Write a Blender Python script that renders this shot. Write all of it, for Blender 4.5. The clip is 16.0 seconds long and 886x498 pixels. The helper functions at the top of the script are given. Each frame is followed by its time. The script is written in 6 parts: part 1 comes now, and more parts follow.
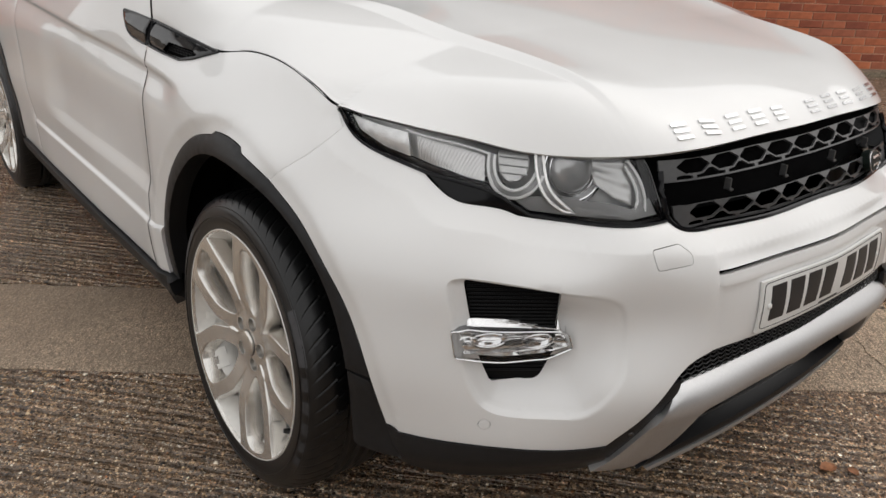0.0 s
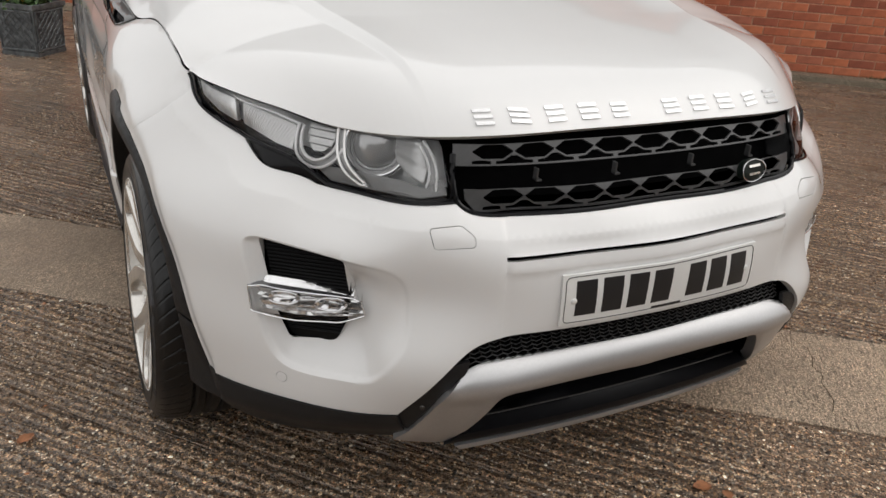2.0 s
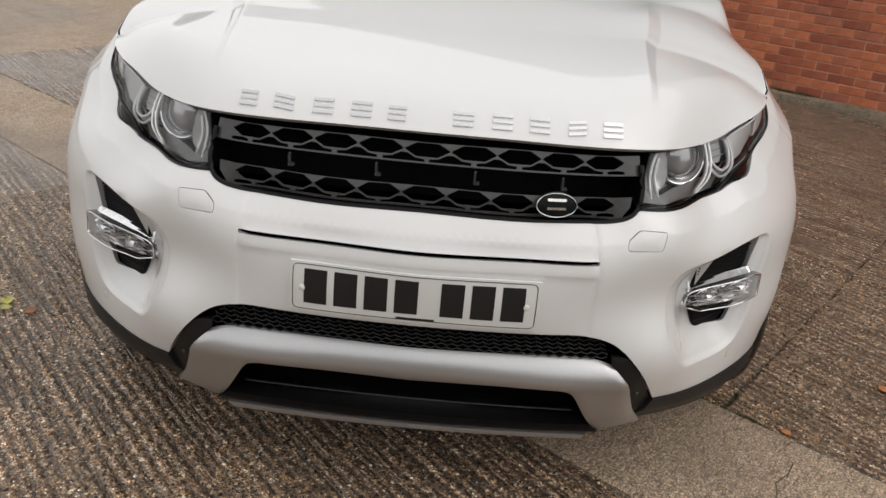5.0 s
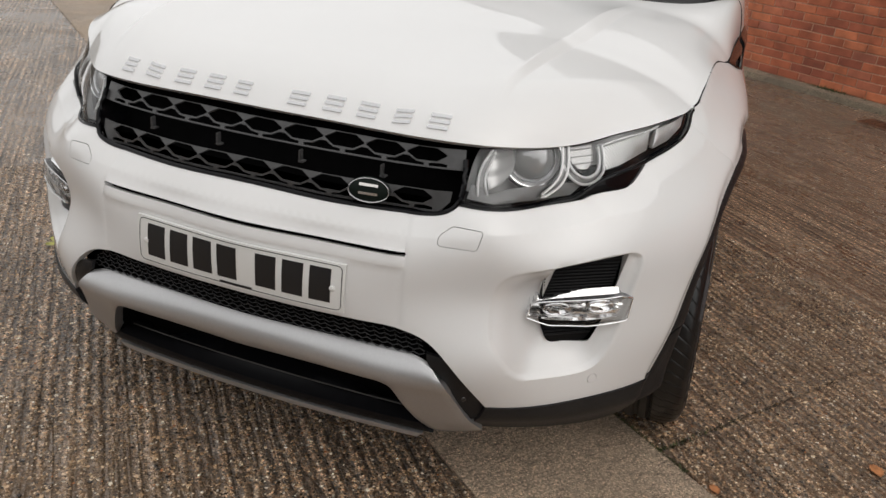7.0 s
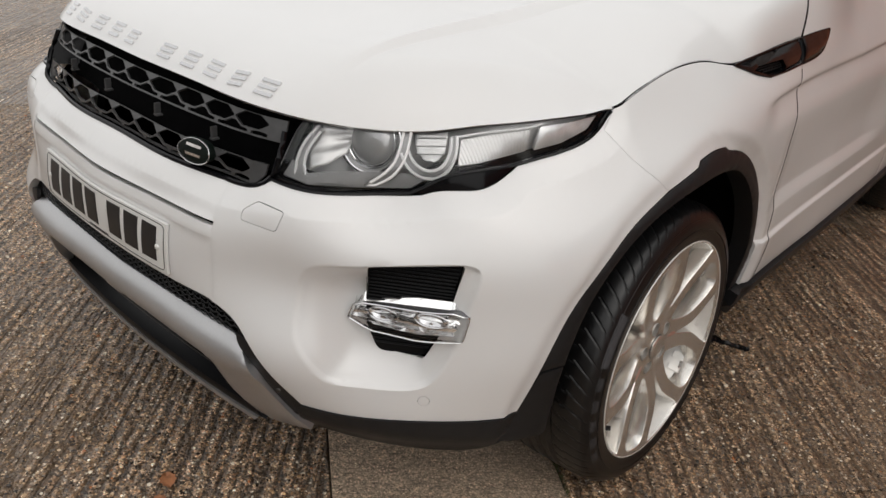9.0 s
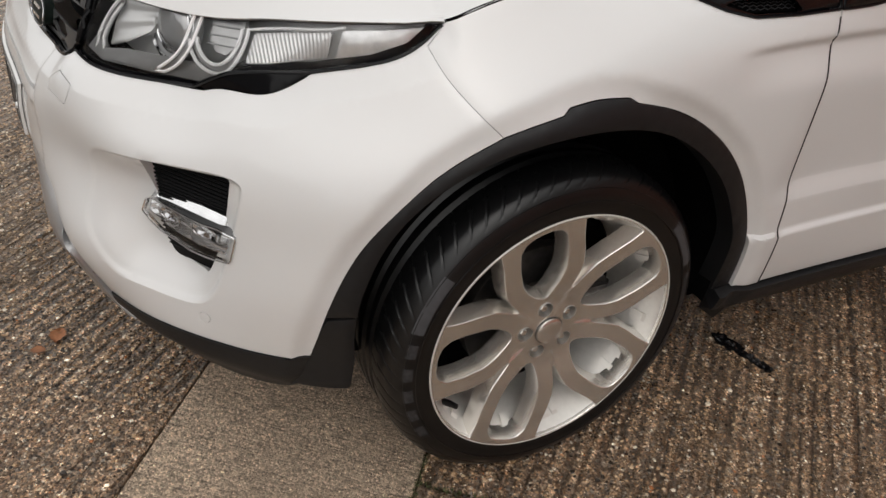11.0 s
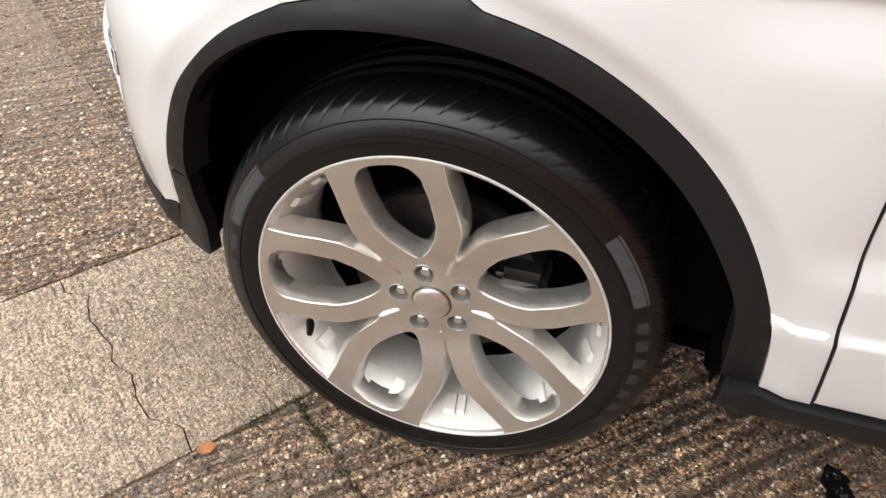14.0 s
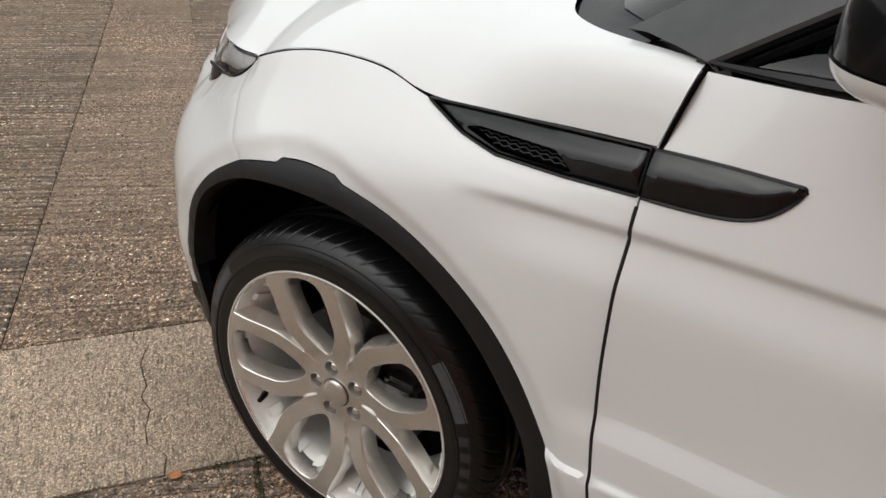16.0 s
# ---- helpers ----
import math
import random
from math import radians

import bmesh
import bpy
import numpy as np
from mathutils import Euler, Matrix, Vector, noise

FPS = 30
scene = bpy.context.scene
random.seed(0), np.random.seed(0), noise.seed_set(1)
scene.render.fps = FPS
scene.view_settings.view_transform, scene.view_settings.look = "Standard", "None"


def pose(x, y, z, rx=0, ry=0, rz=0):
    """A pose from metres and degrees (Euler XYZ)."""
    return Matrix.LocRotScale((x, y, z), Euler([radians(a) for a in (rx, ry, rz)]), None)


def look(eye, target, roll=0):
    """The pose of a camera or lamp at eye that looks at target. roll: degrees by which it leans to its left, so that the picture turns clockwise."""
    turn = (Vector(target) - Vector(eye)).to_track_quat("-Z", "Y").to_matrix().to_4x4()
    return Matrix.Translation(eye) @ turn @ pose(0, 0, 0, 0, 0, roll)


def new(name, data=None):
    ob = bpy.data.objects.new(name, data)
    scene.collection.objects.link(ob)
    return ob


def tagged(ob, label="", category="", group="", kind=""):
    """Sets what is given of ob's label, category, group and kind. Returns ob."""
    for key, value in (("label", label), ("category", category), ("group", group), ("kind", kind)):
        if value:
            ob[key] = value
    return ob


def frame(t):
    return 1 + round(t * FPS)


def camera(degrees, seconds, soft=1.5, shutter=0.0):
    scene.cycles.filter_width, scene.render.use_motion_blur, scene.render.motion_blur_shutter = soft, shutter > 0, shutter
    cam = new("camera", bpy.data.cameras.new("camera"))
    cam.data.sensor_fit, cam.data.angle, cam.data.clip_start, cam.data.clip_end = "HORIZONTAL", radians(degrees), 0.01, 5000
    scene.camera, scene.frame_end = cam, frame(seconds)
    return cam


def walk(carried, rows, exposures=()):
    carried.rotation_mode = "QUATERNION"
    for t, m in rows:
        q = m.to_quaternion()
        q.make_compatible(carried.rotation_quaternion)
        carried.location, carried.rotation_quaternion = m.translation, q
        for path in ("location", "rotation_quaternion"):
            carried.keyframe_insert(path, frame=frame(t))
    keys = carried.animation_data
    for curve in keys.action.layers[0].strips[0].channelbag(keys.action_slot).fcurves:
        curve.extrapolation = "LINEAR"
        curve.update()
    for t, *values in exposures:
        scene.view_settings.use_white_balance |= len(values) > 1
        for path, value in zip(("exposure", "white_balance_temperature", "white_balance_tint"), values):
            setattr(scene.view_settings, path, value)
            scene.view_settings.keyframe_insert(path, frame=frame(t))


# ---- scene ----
cam = camera(59.31, 16.0)
PATH = [
    (0, (-1.6347, -0.6441, 1.3274), (-0.4745, 0.7792, 0.5349), 2.01),
    (0.5, (-1.5579, -0.7009, 1.3295), (-0.4413, 0.7470, 0.5190), 2.76),
    (1, (-1.4387, -0.8896, 1.3563), (-0.4012, 0.6021, 0.5206), 3.28),
    (1.5, (-1.3087, -1.0004, 1.3350), (-0.3619, 0.5600, 0.5172), 3.39),
    (2, (-1.1077, -1.0838, 1.3479), (-0.2742, 0.5353, 0.5209), 3.47),
    (2.5, (-0.9296, -1.1882, 1.3685), (-0.2100, 0.4800, 0.5324), 3.93),
    (3, (-0.7159, -1.3491, 1.3819), (-0.1343, 0.3747, 0.5512), 4.06),
    (3.5, (-0.5506, -1.4092, 1.3828), (-0.1154, 0.3599, 0.5577), 4.21),
    (6, (0.4679, -1.3431, 1.3773), (0.1724, 0.4514, 0.5454), 5.53),
    (6.5, (0.6512, -1.2873, 1.3866), (0.2217, 0.4755, 0.5451), 5.43),
    (7, (0.8854, -1.2612, 1.3951), (0.3243, 0.4646, 0.5544), 5.44),
    (7.5, (1.0968, -1.2075, 1.4022), (0.3886, 0.4608, 0.5566), 5.60),
    (8, (1.2650, -1.0357, 1.3943), (0.4151, 0.5519, 0.5242), 6.01),
    (8.5, (1.4257, -0.8603, 1.3976), (0.4303, 0.6316, 0.5126), 5.90),
    (11, (1.9025, 0.0949, 1.3771), (0.4834, 0.9209, 0.2353), 7.22),
    (11.5, (1.9912, 0.3073, 1.3926), (0.5086, 0.9398, 0.2086), 6.40),
    (12, (1.9812, 0.5051, 1.3548), (0.4628, 0.9337, 0.1257), 5.09),
    (12.5, (1.9342, 0.6952, 1.3146), (0.4005, 0.9190, 0.0506), 3.72),
    (13, (1.9065, 0.8542, 1.2853), (0.3956, 0.8762, -0.0250), 2.44),
    (13.5, (1.8628, 1.0352, 1.2662), (0.3890, 0.8540, -0.0735), 2.72),
    (14, (1.7750, 1.1430, 1.2514), (0.3519, 0.7703, -0.1036), 2.65),
    (14.5, (1.6865, 1.2483, 1.3051), (0.3053, 0.7184, -0.0407), 2.57),
    (15, (1.6796, 1.4260, 1.3669), (0.3133, 0.7544, 0.0700), 2.88),
    (15.5, (1.7298, 1.5840, 1.4234), (0.3485, 0.7532, 0.2394), 2.63),
    (16, (1.8456, 1.7117, 1.4701), (0.4211, 0.8139, 0.3908), 3.01),
]
walk(cam, [(t, look(eye, target, roll)) for t, eye, target, roll in PATH],
     exposures=[(0, .16, 6650, 10), (2.5, .14, 6650, 10), (6, .08, 6650, 10), (8.5, 0.02, 6650, 10), (11, 0.10, 6650, 10), (12, .46, 6650, 10), (12.5, .60, 6650, 10), (13.2, .85, 6500, 9), (14, 1.10, 6400, 8.5), (14.6, 1.02, 6350, 8), (15.2, .72, 6450, 7.5), (16, .28, 6450, 7)])

# ---- light ----
world = bpy.data.worlds.new("overcast")
scene.world = world
world.use_nodes = True
wn, wl = world.node_tree.nodes, world.node_tree.links
sky = wn.new("ShaderNodeTexSky")
sky.sky_type, sky.sun_disc = "NISHITA", False
sky.sun_elevation, sky.sun_rotation = radians(50), radians(112)
sky.air_density, sky.dust_density, sky.ozone_density = 1.0, 5.0, 1.0
grey = wn.new("ShaderNodeHueSaturation")
grey.inputs["Saturation"].default_value = 0.22
wl.new(sky.outputs[0], grey.inputs["Color"])
cloud = wn.new("ShaderNodeMix")
cloud.data_type = "RGBA"
cloud.inputs[0].default_value = 0.75
cloud.inputs[7].default_value = (6.72, 6.75, 6.8, 1)
wl.new(grey.outputs[0], cloud.inputs[6])
wl.new(cloud.outputs[2], wn["Background"].inputs["Color"])
wn["Background"].inputs["Strength"].default_value = 0.157
sun = new("sun", bpy.data.lights.new("sun", "SUN"))
sun.data.energy, sun.data.angle, sun.data.color = 0.20, radians(60), (1.0, 0.98, 0.95)
sun.matrix_world = look((3.4, -1.4, 4.4), (0, 0, 0))
scene.view_settings.exposure = 0.0


# ---- materials ----
def material(name, colour, rough=0.5, metal=0.0, spread=0.0, scale=40.0, bump=0.0, bump_scale=300.0, coat=0.0, coat_rough=0.05, stains=0.0, stain_scale=3.0, rough_spread=0.0, spec=0.5):
    """Principled surface with grain (colour spread), large stains and fine relief."""
    m = bpy.data.materials.new(name)
    m.use_nodes = True
    n, l = m.node_tree.nodes, m.node_tree.links
    b = n["Principled BSDF"]
    b.inputs["Base Color"].default_value = (*colour, 1)
    b.inputs["Roughness"].default_value = rough
    b.inputs["Metallic"].default_value = metal
    b.inputs["Specular IOR Level"].default_value = spec
    b.inputs["Coat Weight"].default_value = coat
    b.inputs["Coat Roughness"].default_value = coat_rough
    tc = n.new("ShaderNodeTexCoord")
    if spread or stains:
        mixes = []
        for amount, sc in ((spread, scale), (stains, stain_scale)):
            if not amount:
                continue
            t = n.new("ShaderNodeTexNoise")
            t.inputs["Scale"].default_value, t.inputs["Detail"].default_value = sc, 6
            l.new(tc.outputs["Object"], t.inputs["Vector"])
            r = n.new("ShaderNodeMapRange")
            r.inputs[1].default_value, r.inputs[2].default_value = 0.3, 0.7
            r.inputs[3].default_value, r.inputs[4].default_value = 1 - amount, 1 + amount
            l.new(t.outputs[0], r.inputs[0])
            mixes.append(r.outputs[0])
        f = mixes[0]
        if len(mixes) > 1:
            q = n.new("ShaderNodeMath")
            q.operation = "MULTIPLY"
            l.new(mixes[0], q.inputs[0]), l.new(mixes[1], q.inputs[1])
            f = q.outputs[0]
        v = n.new("ShaderNodeVectorMath")
        v.operation = "SCALE"
        v.inputs[0].default_value = colour
        l.new(f, v.inputs["Scale"])
        l.new(v.outputs[0], b.inputs["Base Color"])
        if rough_spread:
            q = n.new("ShaderNodeMapRange")
            q.inputs[1].default_value, q.inputs[2].default_value = 0.8, 1.2
            q.inputs[3].default_value, q.inputs[4].default_value = rough - rough_spread, rough + rough_spread
            l.new(f, q.inputs[0])
            l.new(q.outputs[0], b.inputs["Roughness"])
    if bump:
        t = n.new("ShaderNodeTexNoise")
        t.inputs["Scale"].default_value, t.inputs["Detail"].default_value = bump_scale, 3
        l.new(tc.outputs["Object"], t.inputs["Vector"])
        u = n.new("ShaderNodeBump")
        u.inputs["Strength"].default_value, u.inputs["Distance"].default_value = bump, 0.001
        l.new(t.outputs[0], u.inputs["Height"])
        l.new(u.outputs[0], b.inputs["Normal"])
    return m


def clear(name, tint=(1, 1, 1), rough=0.02, ior=1.45):
    """Thin clear cover: see-through, with a mirror-like gloss that grows at grazing angles."""
    m = bpy.data.materials.new(name)
    m.use_nodes = True
    n, l = m.node_tree.nodes, m.node_tree.links
    n.remove(n["Principled BSDF"])
    a, g, f, x = (n.new("ShaderNode" + k) for k in ("BsdfTransparent", "BsdfGlossy", "Fresnel", "MixShader"))
    a.inputs[0].default_value = (*tint, 1)
    g.inputs["Roughness"].default_value = rough
    f.inputs["IOR"].default_value = ior
    l.new(f.outputs[0], x.inputs[0]), l.new(a.outputs[0], x.inputs[1]), l.new(g.outputs[0], x.inputs[2])
    l.new(x.outputs[0], n["Material Output"].inputs[0])
    return m


PAINT = material("white_paint", (0.75, 0.748, 0.742), 0.42, coat=1.0, coat_rough=0.02, stains=0.015, stain_scale=2.5, bump=0.015, bump_scale=900)
PLASTIC = material("black_plastic", (0.011, 0.011, 0.012), 0.46, spec=0.34, spread=0.15, scale=60, bump=0.25, bump_scale=900, stains=0.15)
# near-black for liners, and for shade painted into gaps and cavities
DARK = material("liner_shade_black", (0.002, 0.002, 0.0022), 0.9, spec=0.05, spread=0.3, scale=30)
GLOSS = material("gloss_black", (0.004, 0.004, 0.005), 0.14, spread=0.1, spec=.22)
PIANO = material("piano_black", (0.005, 0.005, 0.006), 0.12, spread=0.1, spec=.35, coat=.2)
GRILLE = material("grille_grey", (0.060, 0.060, 0.061), 0.30, spec=.5, spread=0.1, scale=90, bump=0.05)
SATIN = material("satin_silver", (0.52, 0.52, 0.525), 0.36, metal=0.8, spread=0.03, scale=200, stains=0.05, bump=0.03, bump_scale=1200)
ALLOY = material("alloy_silver", (0.77, 0.745, 0.705), 0.26, metal=0.88, spread=0.03, scale=150, stains=0.05, stain_scale=9)
BARREL = material("rim_barrel", (0.74, 0.72, 0.68), 0.36, metal=0.25, spread=.04, scale=60, stains=.08, stain_scale=10)
CHROME = material("chrome", (0.86, 0.86, 0.87), 0.06, metal=1.0)
STEEL = material("brake_steel", (0.07, 0.066, 0.063), 0.4, metal=0.8, spread=0.2, scale=50)
RUBBER = material("rubber", (0.005, 0.005, 0.0054), 0.31, spec=0.42, spread=0.2, scale=50, stains=0.2, stain_scale=8, bump=0.15, bump_scale=500)
RUBBER_GREY = material("scuffed_rubber", (0.06, 0.06, 0.064), 0.55, spec=.3, spread=0.15, scale=60, bump=0.1)
PILLARBLACK = material("pillar_black", (.055, .055, .056), .42, spec=.45, spread=.1)
NUTCUP = material("nut_cup", (.40, .385, .36), .4, metal=.7, spread=.1)
RUBBER_MARK = material("raised_rubber", (0.030, 0.030, 0.032), 0.5, spec=.35, spread=0.3, scale=120, bump=0.2)
PLATE = material("plate_white", (0.74, 0.74, 0.72), 0.28, stains=0.02, coat=0.4)
INK = material("plate_ink", (0.012, 0.012, 0.013), 0.4, spread=0.05)
LENS = clear("lens_cover", (0.97, 0.97, 0.97))
GLASS = clear("window_glass", (0.25, 0.27, 0.27), 0.01, 1.5)
LAMPGREY = material("lamp_grey", (0.74, 0.74, 0.735), 0.38, metal=0.3, spread=0.05, bump=0.03)
FACET = material("facet_reflector", (0.92, 0.92, 0.92), 0.13, metal=0.9, bump=1.0, bump_scale=60, spread=.10, scale=30)
FLUTED = material("fluted_reflector", (0.86, 0.86, 0.86), 0.3, metal=0.5, bump=.6, bump_scale=90, spread=.15, scale=40)
WHITEBAR = material("light_guide", (0.95, 0.95, 0.95), 0.25, coat=0.5)
BAND = material("light_band", (0.36, 0.36, 0.36), 0.35, metal=.2, spread=.03)


def fluted(name, colour, rough, metal, scale, depth, axis="Z"):
    """Bright reflector pressed in even flutes."""
    m = material(name, colour, rough, metal)
    n, l = m.node_tree.nodes, m.node_tree.links
    w, u = n.new("ShaderNodeTexWave"), n.new("ShaderNodeBump")
    w.bands_direction = axis
    w.inputs["Scale"].default_value, w.inputs["Distortion"].default_value = scale, .6
    u.inputs["Strength"].default_value, u.inputs["Distance"].default_value = 1, depth
    l.new(n["Texture Coordinate"].outputs["Object"], w.inputs["Vector"])
    l.new(w.outputs["Fac"], u.inputs["Height"]), l.new(u.outputs[0], n["Principled BSDF"].inputs["Normal"])
    return m


INDICATOR = fluted("indicator_reflector", (.72, .715, .71), .3, .5, 60, .0006, "Y")
BEZEL = material("lamp_bezel", (.27, .27, .27), .42, metal=.2, spread=.05)
INSERT = material("insert_black", (.004, .004, .0045), .5, spec=.15, spread=.1)
FANNED = material("fan_reflector", (.60, .60, .595), .30, metal=.5, spread=.05, scale=60)
LAMPTOP = material("bright_ledge", (.22, .22, .225), .16, metal=.6, spread=.03)
GREEN = material("badge_green", (0.005, 0.009, 0.007), 0.5, spec=.15)
DAM = material("air_dam_black", (0.004, 0.004, 0.005), 0.4, spec=.2, spread=.2, scale=40)
LETTER = material("letter_silver", (0.66, 0.66, 0.665), 0.2, metal=0.9)


# ---- building helpers ----
def part(name, bm, mat, parent=None, label="", smooth=True, sharp=35):
    me = bpy.data.meshes.new(name)
    if isinstance(bm, tuple):
        me.from_pydata(bm[0], [], bm[1])
    else:
        bm.normal_update()
        bm.to_mesh(me)
        bm.free()
    me.materials.append(mat)
    me.shade_smooth() if smooth else me.shade_flat()
    if smooth and sharp:
        me.set_sharp_from_angle(angle=radians(sharp))
    ob = new(name, me)
    if parent:
        ob.parent = parent
    if label:
        tagged(ob, label)
    return ob


def thing(name, label, category, at=None, group="", kind=""):
    ob = new(name)
    ob.empty_display_size = 0.2
    if at is not None:
        ob.matrix_world = at
    return tagged(ob, label, category, group, kind)


def spline(xk, yk, x, flat=False):
    """Natural cubic spline through the knots; flat: level at the first one."""
    xk, yk = np.asarray(xk, float), np.asarray(yk, float)
    n, h = len(xk), np.diff(xk)
    a, b = np.eye(n), np.zeros(yk.shape)
    for i in range(1, n - 1):
        a[i, i - 1], a[i, i], a[i, i + 1] = h[i - 1], 2 * (h[i - 1] + h[i]), h[i]
        b[i] = 6 * ((yk[i + 1] - yk[i]) / h[i] - (yk[i] - yk[i - 1]) / h[i - 1])
    if flat:
        a[0, 0], a[0, 1] = 2 * h[0], h[0]
        b[0] = 6 * (yk[1] - yk[0]) / h[0]
    m = np.linalg.solve(a, b)
    x = np.asarray(x, float)
    k = np.clip(np.searchsorted(xk, x) - 1, 0, n - 2)
    more = (slice(None),) + (None,) * (yk.ndim - 1)
    t, g = (x - xk[k])[more], h[k][more]
    return yk[k] + t * ((yk[k + 1] - yk[k]) / g - g * (2 * m[k] + m[k + 1]) / 6) + t**2 * m[k] / 2 + t**3 * (m[k + 1] - m[k]) / (6 * g)


def step(lo, hi, v):
    t = np.clip((np.asarray(v, float) - lo) / (hi - lo), 0, 1)
    return t * t * (3 - 2 * t)


# The body's plan line from the middle of the nose round to the tail, and how far the skin lies inside it by height.
PLAN = np.array([(0, .02), (.13, .023), (.26, .034), (.40, .062), (.52, .108), (.64, .178), (.75, .265), (.84, .36), (.905, .46), (.945, .56), (.97, .68), (.982, .82), (.988, 1.0), (.99, 1.4), (.988, 2.0), (.985, 2.8), (.985, 3.4), (.975, 3.9), (.93, 4.15), (.80, 4.28), (.5, 4.36), (0, 4.385)])
RUN = np.r_[0, np.cumsum(np.hypot(*np.diff(PLAN, axis=0).T))]
STATIONS = [0, .2, .4, .55, .7, .85, 1.0, 1.15, 1.35, 1.6, 2.0, 2.6]
LEVELS = [.22, .36, .5, .62, .72, .79, .85, .94, 1.06]
AT_022 = [0.091, 0.075, 0.064, 0.049, 0.026, 0.000, -0.016, -0.018, -0.005, 0.018, 0.039, 0.044]
AT_036 = [0.042, 0.033, 0.010, 0.001, -0.006, -0.008, -0.010, -0.018, -0.019, -0.003, 0.018, 0.016]
AT_050 = [0.010, 0.010, -0.009, -0.022, 0.002, -0.008, -0.024, -0.031, -0.031, -0.026, -0.000, 0.011]
AT_062 = [-0.000, 0.001, 0.004, 0.017, 0.019, 0.002, -0.016, -0.028, -0.030, -0.032, 0.000, 0.004]
AT_072 = [0.014, 0.021, 0.010, 0.008, 0.014, 0.010, -0.002, -0.018, -0.034, -0.026, 0.002, 0.010]
AT_079 = [0.053, 0.047, 0.047, 0.028, 0.076, 0.060, 0.038, 0.014, -0.030, -0.024, 0.005, 0.010]
AT_085 = [0.084, 0.080, 0.076, 0.071, 0.103, 0.098, 0.087, 0.060, -0.011, -0.016, 0.009, 0.011]
AT_094 = [0.133, 0.135, 0.113, 0.113, 0.134, 0.142, 0.128, 0.106, 0.060, 0.020, 0.026, 0.020]
AT_106 = [0.237, 0.203, 0.181, 0.184, 0.189, 0.192, 0.186, 0.174, 0.140, 0.133, 0.077, 0.055]
INSET = np.array([AT_022, AT_036, AT_050, AT_062, AT_072, AT_079, AT_085, AT_094, AT_106])
RECESS = [(.912, .714), (.916, .694), (.896, .606), (.868, .504), (.841, .457), (.808, .439), (.75, .434), (.647, .438), (.617, .46), (.581, .508), (.563, .546), (.566, .641), (.584, .677), (.614, .692), (.688, .701), (.809, .715), (.885, .721)]


ARCH_LINE = [(1.02, .30), (1.035, .40), (1.06, .49), (1.082, .56), (1.118, .638), (1.167, .704), (1.225, .762), (1.285, .803), (1.36, .840), (1.44, .868), (1.50, .879), (1.562, .877), (1.67, .843), (1.767, .795), (1.86, .722), (1.93, .636), (1.98, .545), (2.018, .42), (2.03, .30)]
LAMP_LINE = [(1.235, .960), (1.19, .927), (1.113, .897), (1.024, .876), (.985, .854), (.945, .840), (.90, .834), (.833, .829), (.79, .817), (.72, .809), (.62, .808), (.55, .810), (.486, .813), (.432, .794), (.374, .788), (.20, .787), (0, .787)]


def inside(poly, x, y):
    p = np.asarray(poly, float)
    q = np.roll(p, -1, 0)
    x, y = np.asarray(x, float)[:, None], np.asarray(y, float)[:, None]
    cross = ((p[:, 1] > y) != (q[:, 1] > y)) & (x < (q[:, 0] - p[:, 0]) * (y - p[:, 1]) / (q[:, 1] - p[:, 1] + 1e-12) + p[:, 0])
    return cross.sum(1) % 2 == 1


def rim_distance(poly, x, y, closed=True):
    p = np.asarray(poly, float)
    e = np.roll(p, -1, 0) - p
    if not closed:
        e[-1] = 0
    w = np.stack([np.asarray(x, float), np.asarray(y, float)], 1)[:, None] - p
    t = np.clip((w * e).sum(2) / ((e * e).sum(1) + 1e-12), 0, 1)
    return np.linalg.norm(w - t[..., None] * e, axis=2).min(1)


def plan(s):
    a = np.clip(np.abs(s), 0, RUN[-1] - 2e-3)
    p = spline(RUN, PLAN, a)
    q = spline(RUN, PLAN, a + 1e-3) - spline(RUN, PLAN, a - 1e-3)
    q /= np.linalg.norm(q, axis=1, keepdims=True)
    side = np.where(np.asarray(s) < 0, -1.0, 1.0)
    return np.c_[p[:, 0] * side, p[:, 1]], np.c_[-q[:, 1] * side, q[:, 0]]


